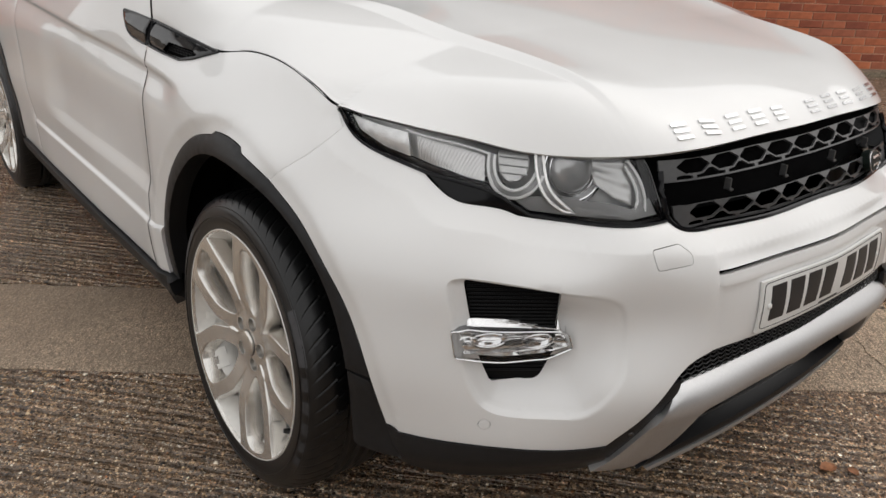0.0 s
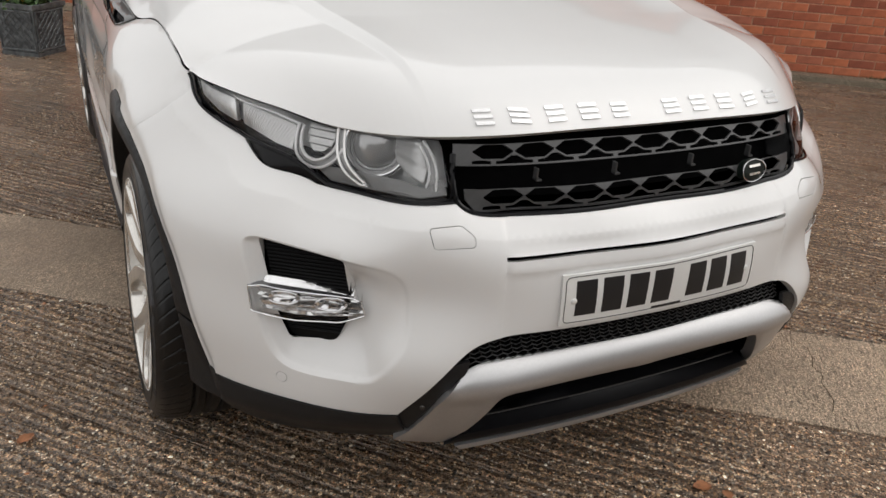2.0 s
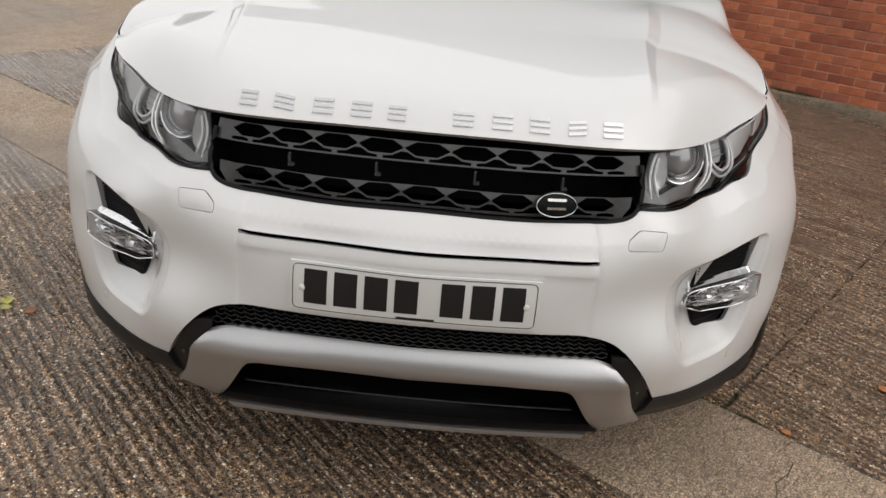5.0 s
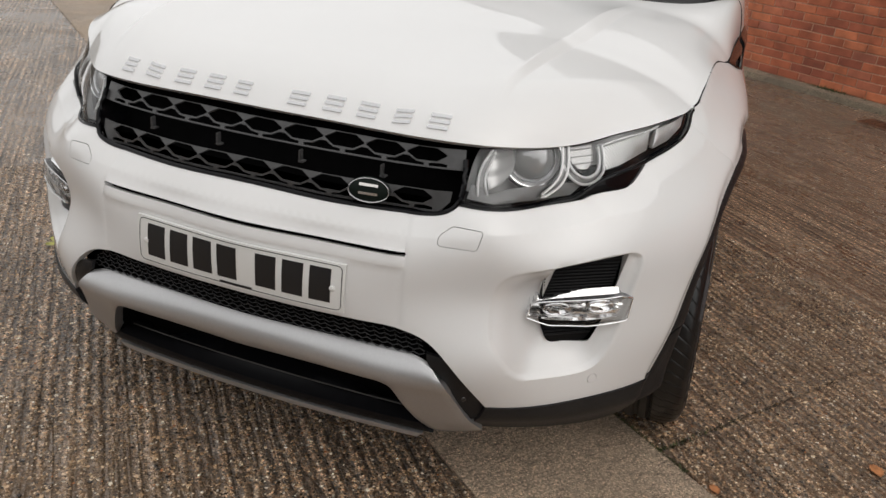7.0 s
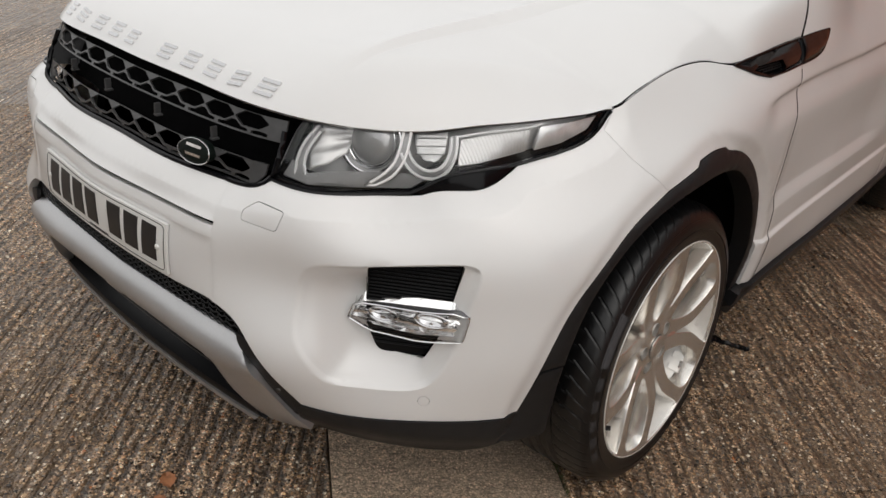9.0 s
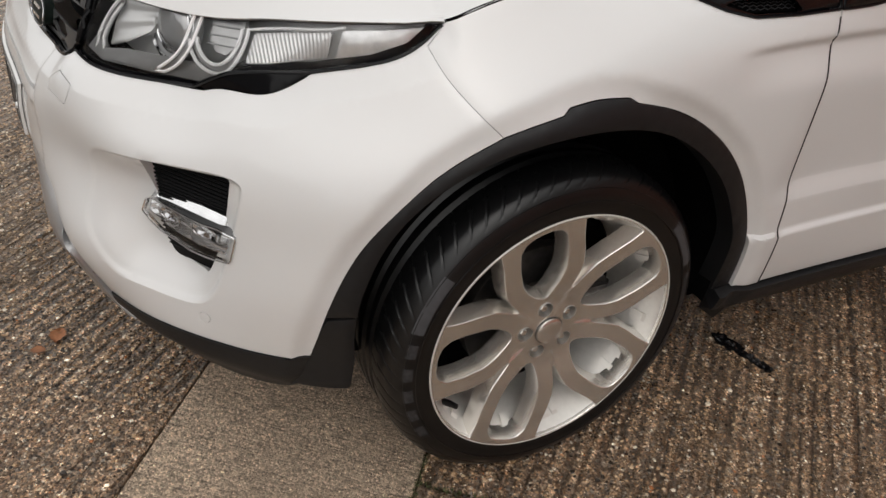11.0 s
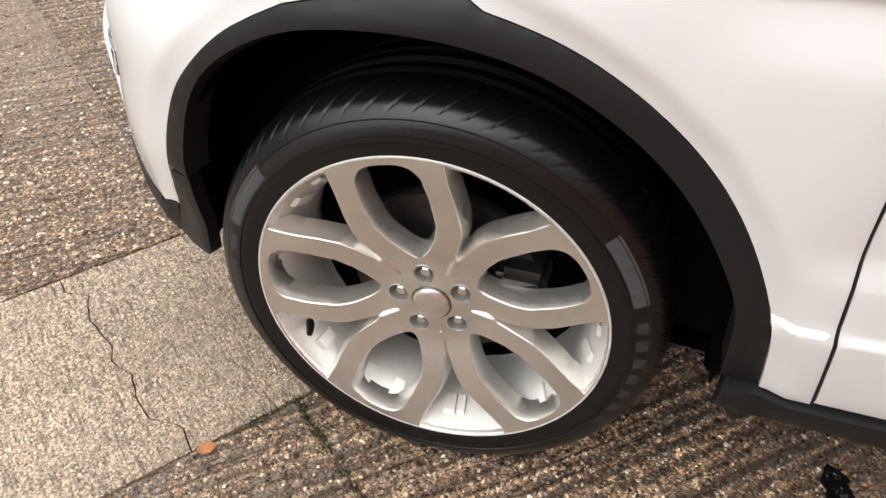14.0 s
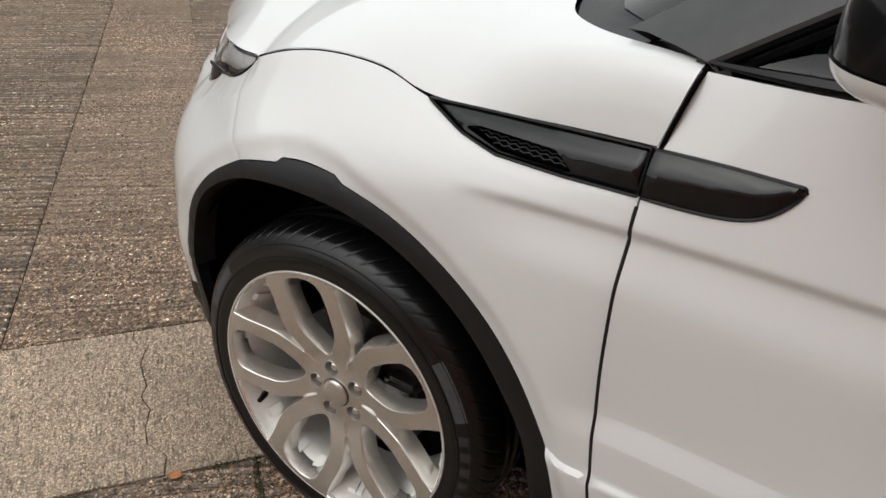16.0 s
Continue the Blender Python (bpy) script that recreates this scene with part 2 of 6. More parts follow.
def relief(s, z):
    """Pressed forms in the skin, inwards: fog lamp scoop, waist crease, hollow of the doors."""
    a = np.abs(s)
    d = np.zeros_like(a)
    near = (a > .5) & (a < .98) & (z > .4) & (z < .75)
    if near.any():
        b, c = a[near], z[near]
        i, far = inside(RECESS, b, c), rim_distance(RECESS, b, c)
        ease = .45 + .55 * step(.575, .68, b)
        pocket = .014 * step(.60, .70, b) * (1 - step(.74, .90, b)) * step(0, .05, far)
        d[near] = np.where(i, ease * (.028 * step(0, .075, far) + .009 * step(0, .011, far)) + pocket, 0)
    waist = .946 + .03 * (a - 2.05) - z
    d += step(1.76, 1.92, a) * (1 - step(4.0, 4.2, a)) * .012 * step(0, .022, waist) * (1 - step(.022, .10, waist))
    door = step(1.98, 2.12, a) * (1 - step(2.9, 3.2, a))
    d += door * .014 * np.clip((z - .585) / .042, 0, 1) * (1 - step(.640, 1.0, z))
    near = (a > 1.0) & (a < 2.1) & (z > .3) & (z < .95)
    if near.any():
        d[near] += .013 * (1 - step(.004, .044, rim_distance(ARCH_LINE, a[near], z[near], False)))
    near = (a < 1.30) & (z > .70) & (z < 1.0)
    if near.any():
        d[near] += .014 * np.clip(1 - rim_distance(LAMP_LINE, a[near], z[near], False) / .038, 0, 1)
    d -= step(1.94, 2.0, a) * (1 - step(3.2, 3.7, a)) * .010 * (1 - step(.497, .509, z))
    d -= .010 * step(.42, .60, a) * (1 - step(.61, .84, a)) * step(.34, .52, z) * (1 - step(.64, .84, z))
    d -= .014 * step(.48, .68, a) * (1 - step(.82, 1.08, a)) * step(.70, .82, z) * (1 - step(.86, .96, z))
    d -= .0038 * (1 - step(.374, .381, a)) * step(.678, .692, z) * (1 - step(.722, .726, z))
    d += .0022 * (1 - step(.3785, .3825, a)) * step(.53, .54, z) * (1 - step(.79, .80, z))
    return d


def skin(s, z, out=0.0):
    s, z = np.atleast_1d(np.asarray(s, float)), np.atleast_1d(np.asarray(z, float))
    bs = spline(STATIONS, np.eye(len(STATIONS)), np.clip(np.abs(s), 0, STATIONS[-1]), True)
    bz = spline(LEVELS, np.eye(len(LEVELS)), np.clip(z, .1, 1.2))
    d = np.einsum("ni,nj,ji->n", bs, bz, INSET) + relief(s, z)
    swept = .026 * step(.76, .98, np.abs(s)) * (1 - step(1.06, 1.24, np.abs(s))) * step(.78, .86, z)
    p, n = plan(s - np.sign(s) * swept)
    return np.c_[p + n * (d - out)[:, None], z]


def skin_normal(f, s, z):
    h = 2e-3
    a, b = f(s + h, z) - f(s - h, z), f(s, z + h) - f(s, z - h)
    n = np.cross(a, b)
    return n / (np.linalg.norm(n, axis=1, keepdims=True) + 1e-12)


def curve(points, gap=.012):
    """Smooth open line through the points, sampled evenly."""
    p = np.array(points, float)
    t = np.r_[0, np.cumsum(np.sqrt(np.hypot(*np.diff(p, axis=0).T)))]
    n = max(2, int(np.hypot(*np.diff(p, axis=0).T).sum() / gap))
    return [tuple(v) for v in (spline(t, p, np.linspace(0, t[-1], n + 1)) if len(p) > 2 else np.linspace(p[0], p[-1], n + 1))]


def loop(*lines):
    out = []
    for line in lines:
        out += [v for v in line if not out or math.dist(v, out[-1]) > 1e-4]
    if math.dist(out[0], out[-1]) < 1e-4:
        out.pop()
    return out


def straight(points, gap=.012):
    out = []
    for a, b in zip(points, points[1:] + points[:1]):
        n = max(1, round(math.dist(a, b) / gap))
        out += [(a[0] + (b[0] - a[0]) * i / n, a[1] + (b[1] - a[1]) * i / n) for i in range(n)]
    return out


def rounded(points, r=.01, n=4):
    """A polygon with rounded corners."""
    out, p = [], np.array(points, float)
    for i in range(len(p)):
        a, b, c = p[i - 1], p[i], p[(i + 1) % len(p)]
        u, v = (a - b), (c - b)
        ru, rv = min(r, np.linalg.norm(u) * .45), min(r, np.linalg.norm(v) * .45)
        s, e = b + u / np.linalg.norm(u) * ru, b + v / np.linalg.norm(v) * rv
        out += [tuple((1 - t) ** 2 * s + 2 * t * (1 - t) * b + t * t * e) for t in np.linspace(0, 1, n + 1)]
    return out


RECESS = rounded(RECESS, .03, 4)


def shrink(poly, g):
    p = np.array(poly, float)
    area = (p[:, 0] * np.roll(p[:, 1], -1) - np.roll(p[:, 0], -1) * p[:, 1]).sum()
    t = np.roll(p, -1, 0) - np.roll(p, 1, 0)
    t /= np.linalg.norm(t, axis=1, keepdims=True) + 1e-12
    n = np.c_[-t[:, 1], t[:, 0]] * (1 if area > 0 else -1)
    return [tuple(v) for v in p + n * g]


def mirror_loop(poly):
    return [(-a, b) for a, b in reversed(poly)]


def sheet(poly, holes=(), f=None, out=0.0, flange=.012, grid=.02, gap=.0015, edge=.0012, extra=()):
    """A pressed sheet: the outline and holes in (s, z), laid on the surface f, with turned-in edges."""
    f = f or skin
    from mathutils.geometry import delaunay_2d_cdt
    loops = [shrink(poly, gap)] + [shrink(h, -gap) for h in holes]
    verts, edges = [], []
    for lp in loops:
        k = len(verts)
        verts += lp
        edges += [(k + i, k + (i + 1) % len(lp)) for i in range(len(lp))]
    a = np.array(loops[0])
    lo, hi = a.min(0), a.max(0)
    gx, gy = np.meshgrid(np.arange(lo[0] + grid / 2, hi[0], grid), np.arange(lo[1] + grid / 2, hi[1], grid * .9), indexing="ij")
    gx[:, ::2] += grid / 2
    gx, gy = gx.ravel(), gy.ravel()
    ok = inside(loops[0], gx, gy) & (rim_distance(loops[0], gx, gy) > grid * .35)
    for h in loops[1:]:
        ok &= ~inside(h, gx, gy) & (rim_distance(h, gx, gy) > grid * .35)
    if len(extra):
        ex = np.array(extra)
        keep = inside(loops[0], *ex.T) & (rim_distance(loops[0], *ex.T) > .006)
        for h in loops[1:]:
            keep &= ~inside(h, *ex.T) & (rim_distance(h, *ex.T) > .004)
        ex = ex[keep]
        near = np.array([np.hypot(*(ex - g).T).min() > grid * .55 for g in np.c_[gx, gy]])
        ok &= near
        verts += [tuple(q) for q in ex.tolist()]
    verts += list(zip(gx[ok].tolist(), gy[ok].tolist()))
    v, _, fc, *_ = delaunay_2d_cdt([Vector(q) for q in verts], edges, [], 1, 1e-6)
    v = np.array([(q.x, q.y) for q in v])
    fc = np.array([t for t in fc if len(t) == 3])
    c = v[fc].mean(1)
    ok = inside(loops[0], c[:, 0], c[:, 1])
    for h in loops[1:]:
        ok &= ~inside(h, c[:, 0], c[:, 1])
    fc = fc[ok]
    p, n = f(v[:, 0], v[:, 1]), skin_normal(f, v[:, 0], v[:, 1])
    p = p + n * out
    # turned-in edges
    seen = {}
    for t in fc.tolist():
        for i in range(3):
            e = (t[i], t[(i + 1) % 3])
            seen[tuple(sorted(e))] = None if tuple(sorted(e)) in seen else e
    rim = [e for e in seen.values() if e]
    ids = sorted({i for e in rim for i in e})
    at = {i: len(p) + k for k, i in enumerate(ids)}
    low = p[ids] - n[ids] * flange
    p[ids] -= n[ids] * edge
    faces = fc.tolist() + [(b, a_, at[a_], at[b]) for a_, b in rim]
    keep = np.vstack([p, low])
    used = sorted({i for q in faces for i in q})
    to = {i: k for k, i in enumerate(used)}
    return keep[used].tolist(), [tuple(to[i] for i in q) for q in faces]


def patch(s0, s1, z0, z1, out, thick, n=16, m=4, f=None):
    """A small even plate on the skin."""
    f = f or skin
    ss, zz = np.meshgrid(np.linspace(s0, s1, n + 1), np.linspace(z0, z1, m + 1), indexing="ij")
    top, low = f(ss.ravel(), zz.ravel(), out), f(ss.ravel(), zz.ravel(), out - thick)
    k = len(top)
    w = m + 1
    fc = [(i * w + j, (i + 1) * w + j, (i + 1) * w + j + 1, i * w + j + 1) for i in range(n) for j in range(m)]
    ring = [i * w for i in range(n + 1)] + [n * w + j for j in range(1, w)] + [i * w + m for i in range(n - 1, -1, -1)] + [j for j in range(m - 1, 0, -1)]
    fc += [(ring[i], k + ring[i], k + ring[(i + 1) % len(ring)], ring[(i + 1) % len(ring)]) for i in range(len(ring))]
    return np.vstack([top, low]).tolist(), fc


def flip(mesh):
    """The same mesh on the other side of the car."""
    return [(-x, y, z) for x, y, z in mesh[0]], [tuple(reversed(q)) for q in mesh[1]]


def tube(points, r, sides=8, closed=False):
    """A round bar along points."""
    p = np.array(points, float)
    n = len(p)
    verts, faces = [], []
    for i in range(n):
        a, b = (p[i - 1], p[(i + 1) % n]) if closed else (p[max(i - 1, 0)], p[min(i + 1, n - 1)])
        t = (b - a) / (np.linalg.norm(b - a) + 1e-12)
        u = np.cross(t, (0, 0, 1) if abs(t[2]) < .9 else (1, 0, 0))
        u /= np.linalg.norm(u)
        w = np.cross(t, u)
        rr = r[i] if isinstance(r, (list, tuple, np.ndarray)) else r
        verts += [tuple(p[i] + rr * (math.cos(k * 2 * math.pi / sides) * u + math.sin(k * 2 * math.pi / sides) * w)) for k in range(sides)]
    for i in range(n if closed else n - 1):
        for k in range(sides):
            a, b = i * sides, ((i + 1) % n) * sides
            faces.append((a + k, a + (k + 1) % sides, b + (k + 1) % sides, b + k))
    if not closed:
        faces += [tuple(reversed(range(sides))), tuple(range((n - 1) * sides, n * sides))]
    return verts, faces


def box(x0, x1, y0, y1, z0, z1, bevel=0.0):
    bm = bmesh.new()
    bmesh.ops.create_cube(bm, size=1)
    for v in bm.verts:
        v.co = Vector(((x0 + x1) / 2 + v.co.x * (x1 - x0), (y0 + y1) / 2 + v.co.y * (y1 - y0), (z0 + z1) / 2 + v.co.z * (z1 - z0)))
    if bevel:
        bmesh.ops.bevel(bm, geom=bm.edges[:], offset=bevel, segments=2, affect="EDGES")
    return bm


def lathe(profile, n=64, axis_close=False):
    """Turn (radius, x) pairs about the x axis."""
    verts, faces = [], []
    for i in range(n):
        a = 2 * math.pi * i / n
        verts += [(x, r * math.cos(a), r * math.sin(a)) for r, x in profile]
    m = len(profile)
    for i in range(n):
        j = (i + 1) % n
        for k in range(m - 1):
            faces.append((i * m + k, i * m + k + 1, j * m + k + 1, j * m + k))
    return verts, faces


def join(*meshes):
    v, f = [], []
    for a, b in meshes:
        k = len(v)
        v += list(a)
        f += [tuple(i + k for i in q) for q in b]
    return v, f


def moved(mesh, m):
    return [tuple(m @ Vector(p)) for p in mesh[0]], mesh[1]


def slab(poly, thick, f):
    """A flat polygon given thickness: f maps (u, v, depth) to a place."""
    n = len(poly)
    v = [f(a, b, 0) for a, b in poly] + [f(a, b, thick) for a, b in poly]
    return v, [tuple(range(n)), tuple(reversed(range(n, 2 * n)))] + [(i, n + i, n + (i + 1) % n, (i + 1) % n) for i in range(n)]


# ---- ground and wall ----
E1, E2 = Vector((.783, -.622, 0)), Vector((.622, .783, 0))
YARD = Matrix(((E1.x, E2.x, 0, 0), (E1.y, E2.y, 0, 0), (0, 0, 1, 0), (0, 0, 0, 1)))


def concrete(name, stones=0.0, base=(.16, .125, .095), lines=160.0, depth=.6, wet=.45, across=False, ridge=0.0, furrow=.34, gloss=.78):
    """Weathered yard concrete: washed-out stones or brushed lines, damp patches."""
    m = bpy.data.materials.new(name)
    m.use_nodes = True
    n, l = m.node_tree.nodes, m.node_tree.links
    b = n["Principled BSDF"]
    b.inputs["Specular IOR Level"].default_value = gloss
    tc = n.new("ShaderNodeTexCoord")
    co = tc.outputs["Object"]

    def noise_tex(scale, detail=5, rough=.55, vec=None):
        t = n.new("ShaderNodeTexNoise")
        t.inputs["Scale"].default_value, t.inputs["Detail"].default_value, t.inputs["Roughness"].default_value = scale, detail, rough
        l.new(vec or co, t.inputs["Vector"])
        return t.outputs[0]

    def ramp(v, *stops):
        r = n.new("ShaderNodeValToRGB")
        e = r.color_ramp.elements
        while len(e) < len(stops):
            e.new(.5)
        for k, (p, c) in zip(e, stops):
            k.position, k.color = p, (*c, 1) if isinstance(c, tuple) else (c, c, c, 1)
        l.new(v, r.inputs[0])
        return r.outputs[0]

    def mix(f, a, c, how="MIX"):
        x = n.new("ShaderNodeMix")
        x.data_type, x.blend_type = "RGBA", how
        for k, v in ((0, f), (6, a), (7, c)):
            if isinstance(v, (float, int)):
                x.inputs[k].default_value = v
            elif isinstance(v, tuple):
                x.inputs[k].default_value = (*v, 1)
            else:
                l.new(v, x.inputs[k])
        return x.outputs[2]

    def maths(op, a, c):
        x = n.new("ShaderNodeMath")
        x.operation = op
        for k, v in ((0, a), (1, c)):
            if isinstance(v, (float, int)):
                x.inputs[k].default_value = v
            else:
                l.new(v, x.inputs[k])
        return x.outputs[0]

    st = n.new("ShaderNodeMapping")
    st.inputs["Scale"].default_value = (1, .13, 1) if not across else (.13, 1, 1)
    l.new(co, st.inputs["Vector"])
    brush = noise_tex(lines, 3, .6, st.outputs[0])
    big, mid, fine = noise_tex(.7, 4), noise_tex(4.5, 6, .65), noise_tex(240, 3)
    colour = mix(ramp(mid, (.3, 0.0), (.7, 1.0)), tuple(c * .72 for c in base), tuple(c * 1.25 for c in base))
    height = maths("MULTIPLY", brush, depth)
    if stones:
        vo = n.new("ShaderNodeTexVoronoi")
        vo.inputs["Scale"].default_value, vo.inputs["Randomness"].default_value = 112, 1
        l.new(co, vo.inputs["Vector"])
        sep = n.new("ShaderNodeSeparateColor")
        l.new(vo.outputs["Color"], sep.inputs[0])
        vf = n.new("ShaderNodeTexVoronoi")
        vf.inputs["Scale"].default_value = 250
        l.new(co, vf.inputs["Vector"])
        sf = n.new("ShaderNodeSeparateColor")
        l.new(vf.outputs["Color"], sf.inputs[0])
        sand = ramp(sf.outputs[0], (0, (.03, .019, .012)), (.35, (.20, .12, .07)), (.6, (.52, .34, .205)), (.8, (.13, .088, .06)), (.95, (.80, .64, .46)))
        pebble = ramp(sep.outputs[0], (0, (.05, .036, .026)), (.2, (.29, .165, .088)), (.38, (.47, .30, .175)), (.5, (.15, .11, .082)), (.72, (.52, .37, .235)), (.86, (.36, .19, .095)), (.95, (.80, .72, .58)))
        paste = ramp(fine, (.3, tuple(c * .55 for c in base)), (.7, tuple(c * 1.1 for c in base)))
        grain = ramp(vo.outputs["Distance"], (.50, 1.0), (.62, 0.0))
        show = maths("MULTIPLY", grain, ramp(noise_tex(38, 3), (.36, 0.35), (.5, 1.0)))
        colour = mix(maths("MULTIPLY", show, stones), mix(.85, mix(.4, colour, paste), sand), pebble)
        height = maths("ADD", height, maths("MULTIPLY", show, 1.1))
        # random cells darkened and lightened; the brightest paint in wet glints
        colour = mix(1.0, colour, ramp(sf.outputs[1], (0, .38), (.45, .82), (.78, 1.15), (.94, 1.8)), "MULTIPLY")
        colour = mix(1.0, colour, ramp(sep.outputs[1], (0, .45), (.5, .95), (.8, 1.25), (.94, 1.9)), "MULTIPLY")
        if ridge:
            st2 = n.new("ShaderNodeMapping")
            st2.inputs["Scale"].default_value = (.045, 1, 1)
            turn = n.new("ShaderNodeMapping")
            turn.inputs["Rotation"].default_value = (0, 0, radians(10))
            l.new(co, turn.inputs["Vector"])
            l.new(turn.outputs[0], st2.inputs["Vector"])
            rib, uneven = noise_tex(17, 2, .5, st2.outputs[0]), noise_tex(30, 1, .4, st2.outputs[0])
            comb = n.new("ShaderNodeTexWave")
            comb.bands_direction = "Y"
            for k, v in (("Scale", 9.4), ("Distortion", 3.2), ("Detail", 3), ("Detail Scale", 1.4), ("Detail Roughness", .6)):
                comb.inputs[k].default_value = v
            l.new(turn.outputs[0], comb.inputs["Vector"])
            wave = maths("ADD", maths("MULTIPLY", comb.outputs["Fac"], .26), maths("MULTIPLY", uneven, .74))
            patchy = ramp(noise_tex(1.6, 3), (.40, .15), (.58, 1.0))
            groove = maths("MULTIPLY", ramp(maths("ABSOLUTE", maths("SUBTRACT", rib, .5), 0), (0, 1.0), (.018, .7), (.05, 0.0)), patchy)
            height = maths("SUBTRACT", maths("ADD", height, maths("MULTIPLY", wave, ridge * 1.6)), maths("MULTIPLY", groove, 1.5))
            # damp furrows plus painted rib shading: dark troughs, lightened ridge tops
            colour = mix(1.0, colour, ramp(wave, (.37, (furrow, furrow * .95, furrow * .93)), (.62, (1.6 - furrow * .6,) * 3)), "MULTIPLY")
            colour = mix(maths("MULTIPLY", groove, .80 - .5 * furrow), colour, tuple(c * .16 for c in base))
    else:
        pits = ramp(noise_tex(330, 2), (.60, 0.0), (.66, 1.0))
        flecks = ramp(noise_tex(260, 2), (.62, 0.0), (.68, 1.0))
        grit = ramp(noise_tex(700, 2), (.35, tuple(c * .72 for c in base)), (.65, tuple(min(1, c * 1.2) for c in base)))
        colour = mix(.55, colour, grit)
        vf = n.new("ShaderNodeTexVoronoi")
        vf.inputs["Scale"].default_value = 240
        l.new(co, vf.inputs["Vector"])
        sf = n.new("ShaderNodeSeparateColor")
        l.new(vf.outputs["Color"], sf.inputs[0])
        sand = ramp(sf.outputs[0], (0, tuple(c * .22 for c in base)), (.3, tuple(c * .6 for c in base)), (.6, base), (.85, tuple(min(1, c * 1.45) for c in base)), (.97, tuple(min(1, c * 2.0) for c in base)))
        dots = maths("MULTIPLY", ramp(vf.outputs["Distance"], (.42, 1.0), (.55, 0.0)), ramp(noise_tex(30, 3), (.36, .35), (.58, .95)))
        colour = mix(dots, colour, sand)
        height = maths("ADD", height, maths("MULTIPLY", dots, .6))
        colour = mix(maths("MULTIPLY", pits, .7), colour, tuple(c * .35 for c in base))
        colour = mix(maths("MULTIPLY", flecks, .6), colour, tuple(min(1, c * 1.7) for c in base))
        colour = mix(ramp(brush, (.33, .85), (.47, 0.0)), colour, tuple(c * .34 for c in base))
        colour = mix(1.0, colour, ramp(sf.outputs[1], (0, .45), (.5, .95), (.92, 1.6)), "MULTIPLY")
        height = maths("SUBTRACT", height, maths("MULTIPLY", pits, .5))
    colour = mix(maths("MULTIPLY", ramp(big, (.44, 0.0), (.58, 1.0)), .55), colour, tuple(c * .48 for c in base))
    l.new(colour, b.inputs["Base Color"])
    l.new(ramp(maths("ADD", maths("MULTIPLY", big, .6), maths("MULTIPLY", mid, .4)), (.38, wet + .25), (.6, wet - .12)), b.inputs["Roughness"])
    u = n.new("ShaderNodeBump")
    u.inputs["Strength"].default_value, u.inputs["Distance"].default_value = 1.0, .009
    l.new(height, u.inputs["Height"])
    l.new(u.outputs[0], b.inputs["Normal"])
    return m


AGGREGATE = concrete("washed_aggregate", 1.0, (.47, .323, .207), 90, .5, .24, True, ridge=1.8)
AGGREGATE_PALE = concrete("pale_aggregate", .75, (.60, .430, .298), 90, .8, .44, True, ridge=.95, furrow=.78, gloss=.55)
BRUSHED = concrete("brushed_concrete", 0, (.59, .445, .318), 130, .7, .50, gloss=.5)
MORTARBED = material("joint_dirt", (.09, .068, .045), .9, spread=.4, scale=120, bump=.6, bump_scale=200)
APRON = concrete("apron_concrete", 0, (.40, .32, .22), 40, .5, .7)

ground = part("ground", ([(-150, -150, -.014), (150, -150, -.014), (150, 150, -.014), (-150, 150, -.014)], [(0, 1, 2, 3)]), MORTARBED)
tagged(ground, "damp dirt under the worn concrete yard", "ground", kind="structure")
yard = thing("pavement", "worn wet concrete yard of aggregate bays and a brushed strip", "concrete yard", YARD, kind="structure")
GAPW = .003


def bay(name, a0, a1, b0, b1, mat, label, outline=None, worn=.009):
    """A cast slab with a softly worn, slightly ragged edge."""
    rnd = random.Random(round(a0 * 91 + b0 * 37))
    ring = outline or straight([(a0 + GAPW, b0 + GAPW), (a1 - GAPW, b0 + GAPW), (a1 - GAPW, b1 - GAPW), (a0 + GAPW, b1 - GAPW)], max(.05, (a1 - a0) / 200))
    if not outline:
        ring = [(a + rnd.uniform(-.004, .004), b + rnd.uniform(-.004, .004)) for a, b in ring]
    inner = shrink(ring, worn)
    n = len(ring)
    v = [(a, b, 0) for a, b in inner] + [(a, b, -.4 * worn) for a, b in ring] + [(a, b, -.05) for a, b in ring]
    f = [tuple(range(n))] + [(i, n + i, n + (i + 1) % n, (i + 1) % n) for i in range(n)] + [(n + i, 2 * n + i, 2 * n + (i + 1) % n, n + (i + 1) % n) for i in range(n)]
    return part(name, (v, [tuple(reversed(q)) if k else q for k, q in enumerate(f)]), mat, yard, label)


STRIP0, STRIP1 = .53, 1.11
low, high = -6 + GAPW, STRIP0 - GAPW
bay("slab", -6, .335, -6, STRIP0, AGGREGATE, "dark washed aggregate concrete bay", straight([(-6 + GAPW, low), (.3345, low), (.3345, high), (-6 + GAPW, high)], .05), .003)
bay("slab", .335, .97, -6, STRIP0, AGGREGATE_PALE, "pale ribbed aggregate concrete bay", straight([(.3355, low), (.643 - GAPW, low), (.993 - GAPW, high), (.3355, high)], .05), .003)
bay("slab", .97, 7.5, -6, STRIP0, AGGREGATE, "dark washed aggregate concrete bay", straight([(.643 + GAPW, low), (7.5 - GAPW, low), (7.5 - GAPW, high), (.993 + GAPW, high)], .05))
bay("slab", -14, -.62, STRIP0, STRIP1, BRUSHED, "smooth brushed concrete strip")
CRACK = [(.64, STRIP0), (.640, .575), (.600, .615), (.607, .640), (.618, .687), (.612, .735), (.605, .780), (.618, .82), (.592, .876), (.607, .93), (.600, .995), (.556, 1.05), (.565, STRIP1)]
rnd = random.Random(4)
